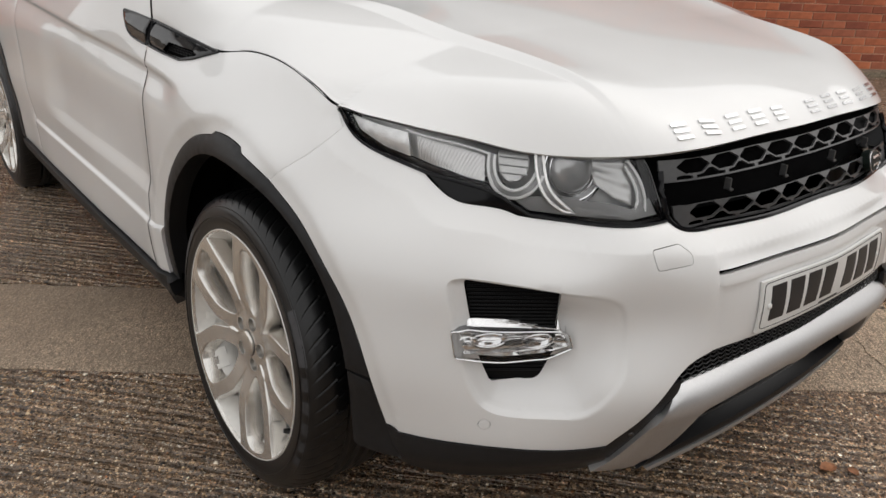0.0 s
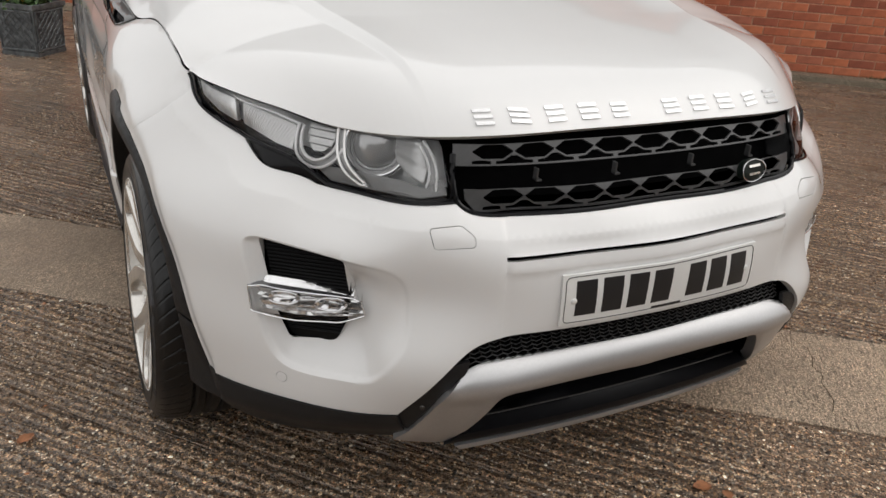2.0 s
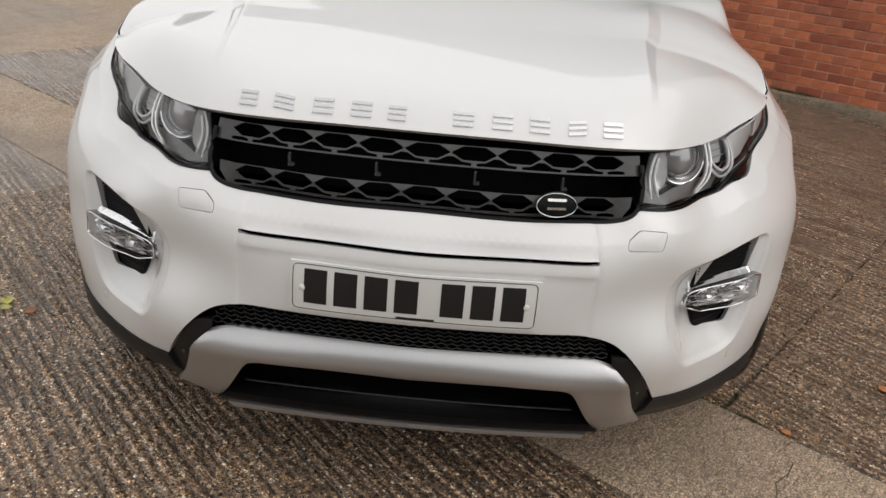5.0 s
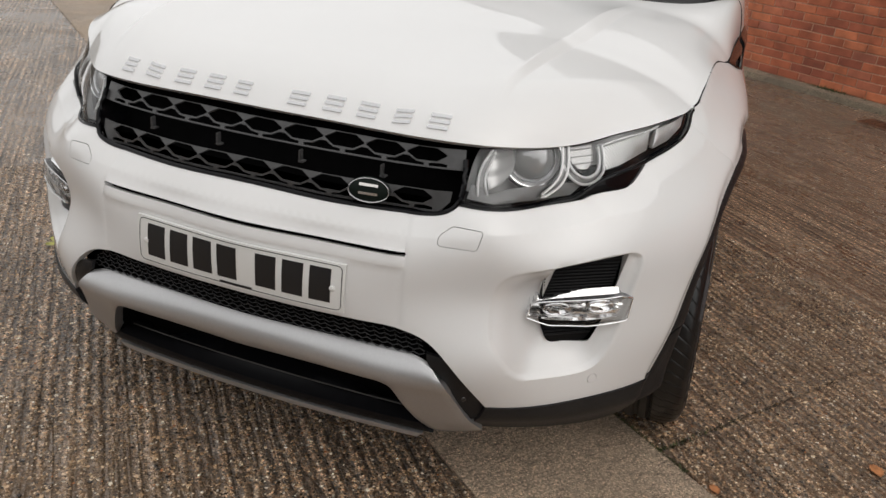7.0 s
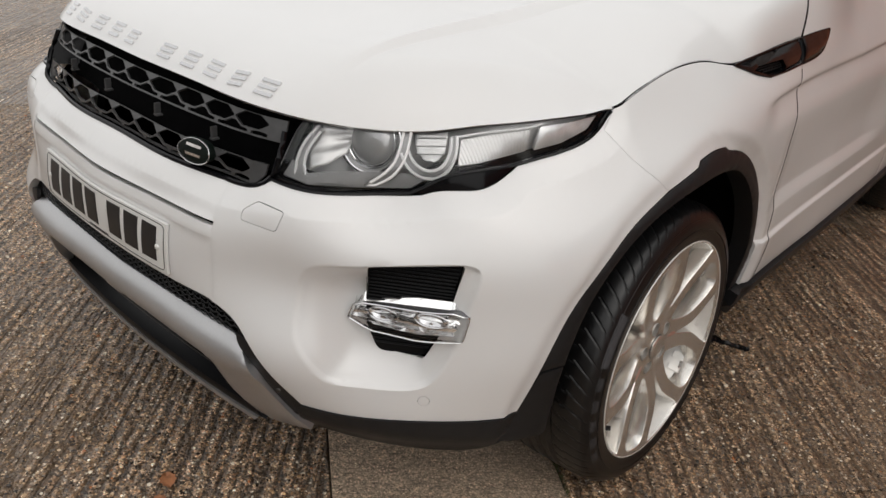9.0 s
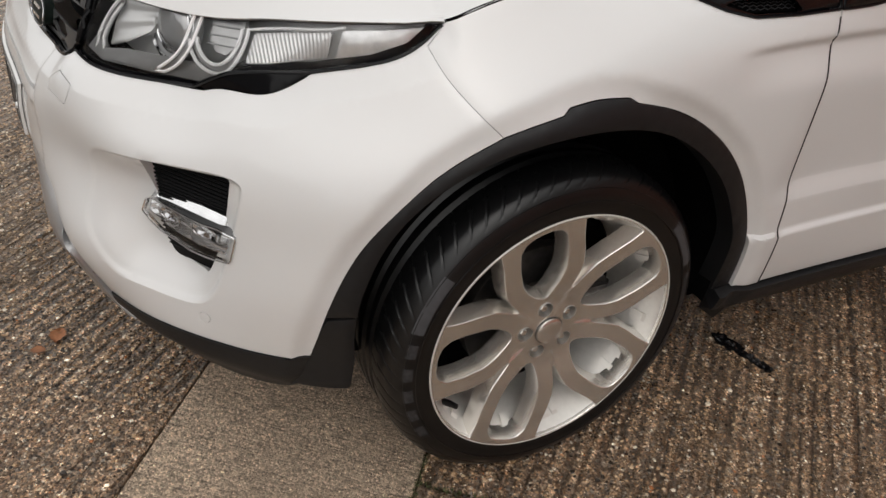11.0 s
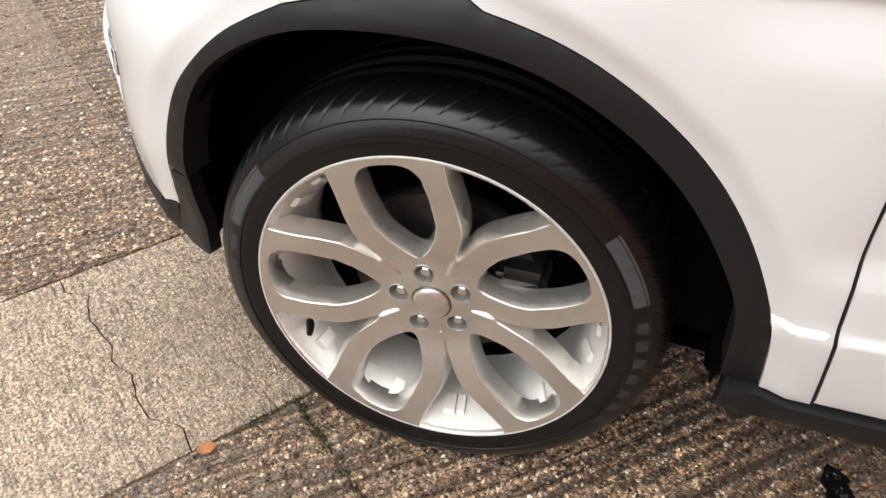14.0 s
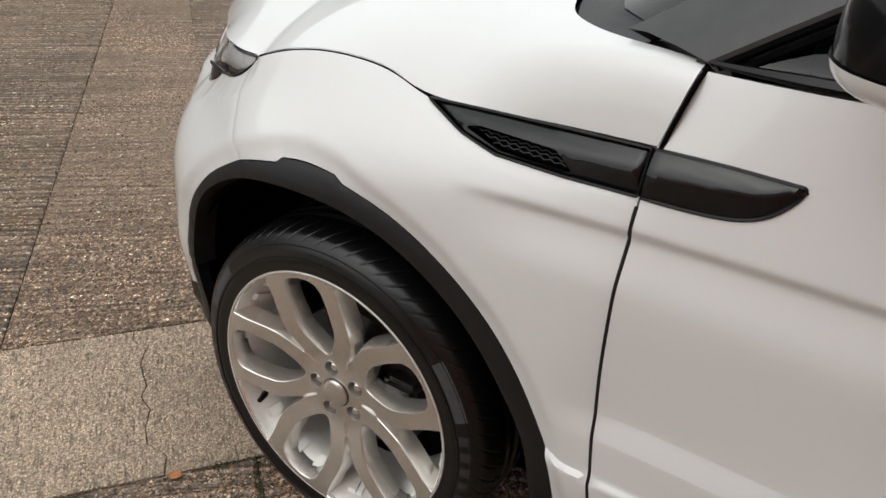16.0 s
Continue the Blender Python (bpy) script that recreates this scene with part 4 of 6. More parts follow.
for side in (1, -1):
    put = (lambda q: q) if side > 0 else flip
    head = part("headlamp", put(sheet(lens_loop, f=lambda s, z: skin(s, z, -.006), grid=.014, flange=.004, gap=.001)), LENS, car, "clear headlamp with projector lens and light rings")
    head.visible_shadow = False
    part("lamp_bowl", put(sheet(lens_loop, f=lambda s, z: skin(s, z, -bowl_depth(s)), grid=.014, flange=0.002, gap=.001)), LAMPGREY, head)
    rim_s, rim_z = np.array(lens_loop).T
    n = len(rim_s)
    wall = np.r_[skin(rim_s, rim_z, -.009), skin(rim_s, rim_z, -bowl_depth(rim_s) - .002)].tolist()
    part("bowl_wall", put((wall, [(i, (i + 1) % n, n + (i + 1) % n, n + i) for i in range(n)])), GLOSS, head)
    wedge = loop(curve([(1.02, .876), (.985, .855), (.945, .841), (.90, .835), (.833, .830), (.79, .818)]), curve([(.79, .818), (.770, .819)]), curve([(.766, .820), (.812, .843), (.853, .859), (.92, .870), (1.02, .878)])[:-1])
    part("lamp_lower_trim", put(sheet(wedge, grid=.01, gap=.0005, out=-.003)), GLOSS, head, "gloss black lower lamp trim")
    # projector, light rings, indicator
    ball = [(r * 1.2, d) for r, d in ((0.0001, .018), (.010, .0175), (.019, .0155), (.027, .012), (.034, .006), (.0375, 0))]
    c0 = skin([.672], [.891], -.046)[0]
    nrm = skin_normal(skin, np.array([.672]), np.array([.891]))[0] * .5 + np.array((0, -.5, 0))
    turn = Vector(nrm).to_track_quat("X", "Z").to_matrix().to_4x4()
    part("projector", put(moved(lathe(ball, 40), Matrix.Translation(c0) @ turn)), material("projector_glass", (.42, .42, .42), .12, metal=.55, coat=1.0), head)
    rings = [lathe([(r - w, 0), (r - w, d), (r, d + .001), (r + w, d), (r + w, 0), (r - w, 0)], 48) for r, w, d in ((.0475, .0012, .004), (.0515, .0008, .002), (.060, .0024, .008), (.0655, .0008, .006))]
    part("projector_ring", put(moved(join(*rings), Matrix.Translation(c0) @ turn)), CHROME, head)
    part("projector_shroud", put(moved(lathe([(.0455, -.002), (.064, .003), (.066, -.014)], 48), Matrix.Translation(c0) @ turn)), BAND, head)
    for r in (.067, .051):
        part("light_ring", put(tube(ring_on(.803, .907, r, .012, .92, 200, 372), .0033, 6)), WHITEBAR, head)
    hook = [(.757, .926), (.750, .880), (.727, .845), (.694, .825), (.674, .8235), (.704, .844), (.730, .872), (.741, .926)]
    tick = [(.560, .915), (.540, .892), (.527, .862), (.527, .827), (.551, .826), (.543, .850), (.546, .874), (.566, .905)]
    for blade, depth in ((hook, .008), (tick, .022)):
        edge = curve(blade[:4]) + curve(blade[3:5])[1:] + curve(blade[4:])[1:]
        part("light_blade", put(tube([tuple(v) for v in skin(*np.array(edge).T, -depth)], .0031, 6)), WHITEBAR, head)
        part("light_band", put(sheet(edge, f=lambda s, z, d=depth: skin(s, z, -d - .003), grid=.02, flange=.004, gap=0)), BAND, head)
    arc = [(.803 + r * math.cos(t), .907 + r * .92 * math.sin(t)) for r, ts in ((.065, np.radians(np.linspace(200, 372, 30))), (.053, np.radians(np.linspace(372, 200, 30)))) for t in ts]
    part("light_band", put(sheet(arc, f=lambda s, z: skin(s, z, -.017), grid=.02, flange=.004, gap=0)), BAND, head)
    strip = curve([(.868, .918), (.93, .928), (1.00, .937), (1.055, .944), (1.085, .951)])
    part("light_strip", put(tube([tuple(v) for v in skin(*np.array(strip).T, -.012)], .0025, 6)), WHITEBAR, head)
    brim = [q for q in LENS_LOW if q[0] < .80]
    part("lamp_border", put(sheet(loop(brim, [(a + .002, z + .005) for a, z in brim[::-1]]), f=lambda s, z: skin(s, z, -.009), grid=.012, flange=.004, gap=0)), GLOSS, head)
    part("lamp_gasket", put(tube([tuple(v) for v in skin(*np.array(LENS_LOW).T, -.001)], .0032, 6)), GLOSS, head)
    fan = [(.648, .925), (.572, .925), (.556, .905), (.545, .870), (.552, .834), (.59, .846), (.622, .866)]
    part("reflector", put(sheet(rounded(fan, .006), f=lambda s, z: skin(s, z, -.032 - .022 * step(.56, .64, s) + .0018 * np.sin(190 * np.arctan2(z - .90, .72 - s) / 6.0)), grid=.005, flange=.012)), FANNED, head)
    shelf = [(.885, .868), (.850, .862), (.80, .845), (.735, .846), (.60, .842), (.556, .834), (.512, .850), (.502, .824), (.56, .8165), (.66, .8165), (.765, .822), (.812, .846), (.85, .862), (.885, .8675)]
    part("lower_bezel", put(sheet(shelf[::-1], f=lambda s, z: skin(s, z, -.014 - .5 * np.clip(z - .82, 0, 1)), grid=.012, flange=.012, gap=0)), BEZEL, head)
    part("high_beam", put(sheet(rounded([(.845, .930), (.768, .924), (.764, .892), (.785, .872), (.815, .868), (.842, .885), (.850, .91)], .012), f=lambda s, z: skin(s, z, -.028 + .0016 * np.abs(np.sin(z * 290))), grid=.004, flange=.012)), FANNED, head)
    for z0 in (.884, .897, .910):
        part("beam_rib", put(tube([tuple(v) for v in skin(np.linspace(.770, .842, 10), z0 + .05 * (np.linspace(.770, .842, 10) - .80), -.025)], .0016, 5)), BAND, head)
    part("indicator", put(sheet(rounded([(1.060, .942), (.880, .915), (.874, .870), (.93, .876), (1.052, .896)], .006), f=lambda s, z: skin(s, z, -.018), grid=.012, flange=.012)), INDICATOR, head)
    part("side_reflector", put(sheet(rounded([(1.222, .962), (1.15, .955), (1.078, .946), (1.066, .898), (1.13, .912), (1.19, .936)], .006), f=lambda s, z: skin(s, z, -.014), grid=.012, flange=.012)), FLUTED, head)

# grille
# this backing sheet is near-black: cavity shade put into its colour
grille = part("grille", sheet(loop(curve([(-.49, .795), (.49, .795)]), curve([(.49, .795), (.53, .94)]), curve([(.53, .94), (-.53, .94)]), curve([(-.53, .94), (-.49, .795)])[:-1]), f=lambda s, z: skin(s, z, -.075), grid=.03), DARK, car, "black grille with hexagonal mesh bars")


def mesh_bar(z0, z1, half, n, low_corner):
    """A bar pierced by a row of wide hexagons and a half row beneath."""
    h, holes = z1 - z0, []
    pitch = 2 * (half - .042) / n
    zc, hh = z0 + h * .645, h * .325
    for i in range(n):
        c = -half + .042 + pitch * (i + .5)
        w = pitch * .478
        holes.append([(c - w, zc - hh * .10), (c - w * .50, zc - hh), (c + w * .50, zc - hh), (c + w, zc - hh * .10), (c + w, zc + hh * .10), (c + w * .50, zc + hh), (c - w * .50, zc + hh), (c - w, zc + hh * .10)])
    for i in range(n + 1):
        c = -half + .042 + pitch * i
        w = pitch * .44 * (1 if 0 < i < n else .5)
        c += pitch * .23 if i == 0 else -pitch * .23 if i == n else 0
        rise = .46 if 0 < i < n else .26
        holes.append([(c - w, z0 + h * .08), (c + w, z0 + h * .08), (c + w, z0 + h * .21), (c + w * .56, z0 + h * .25), (c + w * .16, z0 + h * rise), (c - w * .16, z0 + h * rise), (c - w * .56, z0 + h * .25), (c - w, z0 + h * .21)])
    edge = loop(curve([(-half + low_corner, z0), (half - low_corner, z0)], .02), curve([(half - low_corner, z0), (half, z0 + low_corner), (half, z1)] if low_corner else [(half, z0), (half, z1)], .02), curve([(half, z1), (-half, z1)], .02), curve([(-half, z1), (-half, z0 + low_corner), (-half + low_corner, z0)] if low_corner else [(-half, z1), (-half, z0)], .02)[:-1])
    return sheet(edge, holes, f=lambda s, z: skin(s, z, -.008), grid=.03, flange=.006, gap=0, edge=.001)


part("grille_bar", mesh_bar(.878, .917, .494, 9, 0), GRILLE, grille)
part("grille_bar", mesh_bar(.793, .837, .468, 9, .03), GRILLE, grille)
for s in (-.30, -.105, .105, .30):
    p = skin([s], [.858], -.012)[0]
    part("grille_tab", moved((join((lambda b: ([tuple(v.co) for v in b.verts], [[v.index for v in q.verts] for q in b.faces]))(box(-.0022, .0022, -.004, .010, -.013, .013, .0008)), (lambda b: ([tuple(v.co) for v in b.verts], [[v.index for v in q.verts] for q in b.faces]))(box(-.0022, .010, -.006, .010, -.013, -.009, .0008)))), Matrix.Translation(p)), GRILLE, grille)
part("grille_frame", tube([tuple(v) for v in skin(*np.array(curve([(-.494, .90), (-.484, .82), (-.45, .796), (-.37, .787), (0, .787), (.37, .787), (.45, .796), (.484, .82), (.494, .90)], .02)).T, -.004)], .006, 8), GLOSS, grille)
oval = [(.283 + .045 * math.cos(a * math.pi / 16), .824 + .0235 * math.sin(a * math.pi / 16)) for a in range(32)]
badge = part("badge", sheet(oval, out=.008, grid=.01, flange=.02, gap=0, edge=.002), GREEN, grille, "dark green oval maker badge with plain silver bars")
part("badge_rim", tube([tuple(v) for v in skin(*np.array(oval).T, .009)], .0012, 6, True), LETTER, badge)
for z in (.831, .817):
    part("badge_bar", sheet(rounded([(.261, z - .0026), (.303, z - .0026), (.303, z + .0026), (.261, z + .0026)], .001), out=.0115, grid=.01, flange=.003, gap=0), ALLOY, badge)

# raised name on the bonnet: plain metal blocks
def on_bonnet(x, z_want):
    bs = np.linspace(0, 2.5, 120)
    pts = bonnet_surface(np.full(120, x / .86), bs)
    k = int(np.argmin(np.abs(pts[:, 2] - z_want)))
    return pts[k]


for i, x in enumerate((-.384, -.308, -.225, -.145, -.070, .068, .150, .228, .307, .383)):
    lo, hi = on_bonnet(x, .951), on_bonnet(x, .976)
    up = Vector(hi - lo)
    ax = Vector(on_bonnet(x + .01, .96) - on_bonnet(x - .01, .96)).normalized()
    nz = ax.cross(up).normalized()
    if nz.y > 0:
        nz = -nz
    w = (.021 if i % 4 else .0185)
    c = Vector(lo)

    def place(u, v, d):
        return tuple(c + ax * u + up * v + nz * (.0035 - d))

    for v0 in (0, .40, .78):
        part("raised_bar", slab([(-w, v0), (w, v0), (w, v0 + .2), (-w, v0 + .2)], .005, place), LETTER, bonnet)

# number plate: plain bars for its characters
plate = part("number_plate", patch(-.26, .26, .565, .676, .0075, .006, 40, 6), PLATE, car, "white number plate with plain black bars")
for s0 in (-.205, -.142, -.079, -.016, .079, .142, .205):
    part("plate_bar", patch(s0 - .024, s0 + .024, .586, .662, .0086, .0012, 6, 6), INK, plate)
part("plate_bar", patch(-.035, .045, .5705, .5765, .0084, .001, 6, 2), INK, plate)
part("plate_line", tube([tuple(v) for v in skin(*np.array(straight(rounded([(-.253, .571), (.253, .571), (.253, .671), (-.253, .671)], .012), .02)).T, .0078)], .0009, 5, True), INK, plate)
for s0 in (-.233, .233):
    part("plate_cap", moved(lathe([(.0001, .004), (.004, .0038), (.0065, .002), (.007, -.002)], 16), Matrix.Translation(skin([s0], [.62], .0075)[0]) @ pose(0, 0, 0, 0, 0, -90)), PLATE, plate)

# lower mouth, skid plate
MOUTHN = [(-.58, .40), (.58, .40), (.50, .57), (-.50, .57)]
# sheet behind the honeycomb, near-black for the shade of the opening
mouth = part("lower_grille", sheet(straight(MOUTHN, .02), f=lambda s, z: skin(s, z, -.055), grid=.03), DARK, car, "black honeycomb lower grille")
comb = []
for j in range(7):
    z = .487 + j * .0105
    wide = .45 - max(0, z - .50) * .9
    pts = np.arange(-wide, wide, .012)
    comb.append(tube(skin(pts, z + .0026 * (np.arange(len(pts)) % 2 * 2 - 1) * (1 if j % 2 else -1), -.024).tolist(), .0016, 4))
for j in range(6):
    z = .487 + j * .0105
    wide = .44 - max(0, z - .50) * .9
    for i, q in enumerate(np.arange(-wide, wide, .012)):
        if (i + j) % 2:
            p = skin([q, q], [z + .002, z + .0085], -.024)
            comb.append(tube(p.tolist(), .0013, 3))
part("honeycomb", join(*comb), PLASTIC, mouth)

SK_OUT = curve([(.593, .268), (.55, .315), (.515, .372), (.475, .44), (.447, .474)]) + curve([(.447, .474), (.41, .483), (.29, .484), (.15, .482), (0, .481)])
SK_IN = curve([(0, .402), (.21, .409), (.335, .410)]) + curve([(.335, .410), (.362, .400), (.39, .362), (.43, .302), (.475, .250)])
full = loop(SK_OUT, [(-a, b) for a, b in reversed(SK_OUT)][1:], curve([(-.593, .268), (-.54, .255), (-.475, .250)])[1:], [(-a, b) for a, b in reversed(SK_IN)][1:], SK_IN[1:], curve([(.475, .250), (.54, .255), (.593, .268)])[1:-1])


def skid_surface(s, z):
    return skin(s, z, np.interp(z, [.25, .30, .396, .410, .424, .440, .462, .487], [-.008, .003, .005, .010, .012, .009, -.005, -.030]))


skid = part("skid_plate", sheet(full, f=skid_surface, grid=.014, flange=.03, gap=0, edge=.003), SATIN, car, "satin silver front skid plate")
# near-black backing in place of the shaded depth of the mouth
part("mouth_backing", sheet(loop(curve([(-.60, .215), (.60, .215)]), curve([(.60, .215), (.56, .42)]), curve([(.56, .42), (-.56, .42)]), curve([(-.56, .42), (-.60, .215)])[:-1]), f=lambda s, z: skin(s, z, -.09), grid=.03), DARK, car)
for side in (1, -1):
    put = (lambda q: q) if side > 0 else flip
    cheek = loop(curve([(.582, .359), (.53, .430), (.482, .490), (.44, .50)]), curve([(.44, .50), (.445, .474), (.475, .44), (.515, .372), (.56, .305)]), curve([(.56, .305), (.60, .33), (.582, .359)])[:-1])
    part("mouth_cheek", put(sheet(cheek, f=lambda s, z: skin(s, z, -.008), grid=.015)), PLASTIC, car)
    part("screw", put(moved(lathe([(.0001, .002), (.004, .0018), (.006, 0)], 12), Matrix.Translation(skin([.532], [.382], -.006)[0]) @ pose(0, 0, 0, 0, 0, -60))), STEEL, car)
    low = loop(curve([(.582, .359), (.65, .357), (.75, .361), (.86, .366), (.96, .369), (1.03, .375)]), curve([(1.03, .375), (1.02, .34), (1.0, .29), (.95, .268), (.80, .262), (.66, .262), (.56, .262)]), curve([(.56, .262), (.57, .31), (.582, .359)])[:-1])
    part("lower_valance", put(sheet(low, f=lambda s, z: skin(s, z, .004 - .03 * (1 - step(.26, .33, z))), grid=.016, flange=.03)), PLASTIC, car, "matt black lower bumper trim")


# blocks added to close the mouth, coloured black for its shade
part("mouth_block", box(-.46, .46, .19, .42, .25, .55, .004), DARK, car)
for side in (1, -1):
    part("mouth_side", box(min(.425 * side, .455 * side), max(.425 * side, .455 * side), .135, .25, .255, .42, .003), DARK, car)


def chin(s, z, out=0.0):
    """Even bow of the lowest edge of the nose."""
    mid, end = skin([0.0], [.30])[0], skin([.47], [.30])[0]
    s, z = np.atleast_1d(np.asarray(s, float)), np.atleast_1d(np.asarray(z, float))
    x = s * end[0] / .47
    y = mid[1] + (end[1] - mid[1]) * (x / end[0]) ** 2
    return np.c_[x, y + (.30 - z) * .25 - out, z]


part("chin_shelf", sheet(loop(curve([(-.43, .290), (0, .300), (.43, .290)]), curve([(.43, .290), (.47, .25)]), curve([(.47, .25), (0, .25), (-.47, .25)]), curve([(-.47, .25), (-.43, .290)])[:-1]), f=lambda s, z: chin(s, z, -.012 + .010 * np.sin(np.clip((z - .24) / .052, 0, 1) * math.pi) - .03 * step(.276, .294, z)), grid=.012, flange=.06), DAM, car, "black lower air dam")
part("chin_line", tube(chin(np.linspace(-.40, .40, 40), .312 - .006 * np.linspace(-1, 1, 40) ** 2, -.030).tolist(), .0018, 6), STEEL, car)
part("chin_lip", sheet(loop(curve([(-.445, .245), (0, .247), (.445, .245)]), curve([(.445, .245), (.43, .228)]), curve([(.43, .228), (0, .229), (-.43, .228)]), curve([(-.43, .228), (-.445, .245)])[:-1]), f=lambda s, z: chin(s, z, -.002), grid=.012, flange=.05), SATIN, car, "satin silver lower lip")

# ---- wheels ----
def wheel(centre, side, lean=0.0, n=576):
    """Five double spokes, black tyre; local x points outwards."""
    at = Matrix.Translation(centre) @ Matrix.Diagonal((side, 1, 1, 1)) @ pose(0, 0, 0, 0, -lean, 0)
    prof = [(.255, -.235), (.30, -.245), (.340, -.240), (.358, -.225), (.366, -.20), (.3665, -.16), (.3665, -.12), (.3665, -.07), (.364, -.045), (.357, -.025), (.345, -.012), (.328, -.003), (.308, 0.0), (.294, -.0015), (.2845, -.0025), (.2825, -.006), (.276, -.02)]
    pr = np.array(prof)
    pr = spline(np.arange(len(pr)), pr, np.linspace(0, len(pr) - 1, 104))
    ang = np.arange(n)[:, None] * 2 * math.pi / n
    r, x = pr[None, :, 0], pr[None, :, 1]
    # curved cross grooves of the shoulders, long grooves round the crown
    lean_back = .9 * np.clip((-.02 - x) / .07, 0, 1) ** 1.6
    phase = (ang * 64 / (2 * math.pi) + lean_back + 40 * (r - .36) * (x > -.06)) % 1
    bite = np.clip(1 - np.abs(phase - .5) / .065, 0, 1) * ((x > -.088) | (x < -.205))
    cut = .0032 * bite * step(.336, .356, r)
    for g in (-.092, -.128, -.163, -.198):
        cut = np.maximum(cut, .008 * (np.abs(x - g) < .0042) * (r > .355))
    rr = r - cut
    verts = np.stack([np.broadcast_to(x, rr.shape), rr * np.cos(ang), rr * np.sin(ang)], 2).reshape(-1, 3).tolist()
    faces = []
    m = len(pr)
    for i in range(n):
        j = (i + 1) % n
        faces += [(i * m + k, i * m + k + 1, j * m + k + 1, j * m + k) for k in range(m - 1)]
    w = thing_part("wheel", at)
    verts, faces = moved((verts, faces), at)
    verts = [(x, y, max(z, -.0005)) for x, y, z in verts]
    tyre = part("tyre", (verts, faces), RUBBER, w, "black tyre with grooved tread", sharp=22)
    for r, x in ((.3135, .0005), (.336, -.0068)):
        part("sidewall_ridge", moved(tube([(x, r * math.cos(t), r * math.sin(t)) for t in np.linspace(0, 2 * math.pi, 120, endpoint=False)], .0012, 5, True), at), RUBBER, tyre)

    def wall(r, t, o=.0012):
        x = float(np.interp(r, [.285, .294, .308, .328, .345, .357], [-.0025, -.0015, 0, -.003, -.012, -.025]))
        return (x + o, r * math.cos(t), r * math.sin(t))

    def arc_patch(a0, a1, r0, r1, mat, name, label=""):
        k = max(2, int((a1 - a0) / 2))
        v, f = [], []
        for i in range(k + 1):
            t = radians(a0 + (a1 - a0) * i / k)
            v += [wall(r0 + (r1 - r0) * q / 3, t) for q in range(4)]
        f = [(i * 4 + q, i * 4 + q + 1, i * 4 + q + 5, i * 4 + q + 4) for i in range(k) for q in range(3)]
        part(name, moved((v, f), at), mat, tyre, label)

    # worn grey bands and plain blocks where the maker's lettering stands
    for a0, a1 in ((142, 163), (20, 41)):
        arc_patch(a0, a1, .318, .340, RUBBER_GREY, "sidewall_band", "grey scuffed band")
    for base, cnt, sp in ((167, 5, 9.5), (15, 7, -6.3)):
        for i in range(cnt):
            c = base + i * sp
            lo, hi = sorted((c, c + .58 * sp))
            arc_patch(lo, hi, .319, .338, RUBBER_MARK, "sidewall_mark")
    rnd = random.Random(9)
    for a0, a1, r0, r1 in ((60, 92, .3005, .3055), (96, 128, .3005, .3055), (84, 97, .322, .327), (50, 66, .3005, .305), (132, 141, .306, .312), (228, 300, .300, .304)):
        c = a0
        while c < a1:
            wd = rnd.uniform(.8, 2.0)
            arc_patch(c, c + wd, r0, r1, RUBBER, "sidewall_mark")
            c += wd + rnd.uniform(.5, 1.0)
    rim = part("rim", moved(lathe([(.262, -.225), (.250, -.20), (.245, -.15), (.243, -.095), (.250, -.066), (.258, -.050), (.2735, -.014), (.2775, -.006), (.2800, -.0015), (.2822, -.001), (.2838, -.0035), (.284, -.02), (.277, -.03)], 140), at), BARREL, w, "silver alloy rim with five double spokes")

    def face(u, v):
        r = np.hypot(u, v)
        x = np.interp(r, [0, .04, .07, .085, .11, .15, .20, .25, .279], [-.030, -.031, -.034, -.033, -.027, -.018, -.010, -.004, -.0015])
        return np.c_[x, u, v]

    def polar(points, ang):
        c, s = math.cos(ang), math.sin(ang)
        return [(r * c - t * s, r * s + t * c) for r, t in points]

    def sided(points):
        return [(r, -t) for r, t in points] + [(r, t) for r, t in reversed(points) if t]

    holes, bores = [], []
    for k in range(5):
        ang = radians(106 + 72 * k)
        pet = sided([(.087, .005), (.099, .018), (.128, .038), (.155, .0485), (.205, .0525), (.244, .0500), (.2600, .0390), (.2672, .021), (.2685, 0)])
        gap = sided([(.107, .0025), (.150, .0105), (.172, .0175), (.200, .0350), (.234, .0610), (.2654, .0805), (.2725, .052), (.2764, .025), (.2775, 0)])
        holes.append(straight(rounded(polar(pet, ang), .006, 3), .008))
        holes.append(straight(rounded(polar(gap, ang + radians(36)), .004, 3), .008))
        bores.append([(.0545 * math.cos(ang) + .0155 * math.cos(t), .0545 * math.sin(ang) + .0155 * math.sin(t)) for t in np.linspace(0, 2 * math.pi, 24, endpoint=False)])
    disc = [(.2798 * math.cos(t), .2798 * math.sin(t)) for t in np.linspace(0, 2 * math.pi, 180, endpoint=False)]
    part("spokes", moved(sheet(disc, [shrink(h, -.0016) for h in holes] + bores, f=face, grid=.009, flange=.0, gap=0, edge=0), at), ALLOY, rim, sharp=20)
    # rolled edges and slanting sides of the windows
    for h in holes:
        rows = [(-.0016, 0), (-.0006, .0005), (0, .0020), (.0025, .012), (.0055, .026), (.0065, .040)]
        rings = [face(*np.array(shrink(h, g)).T) - (d, 0, 0) for g, d in rows]
        k, m2 = len(h), len(rows)
        v = [tuple(r[i]) for i in range(k) for r in rings]
        q = [(i * m2 + j, i * m2 + j + 1, (i + 1) % k * m2 + j + 1, (i + 1) % k * m2 + j) for i in range(k) for j in range(m2 - 1)]
        part("window_side", moved((v, q), at), ALLOY, rim, sharp=50)
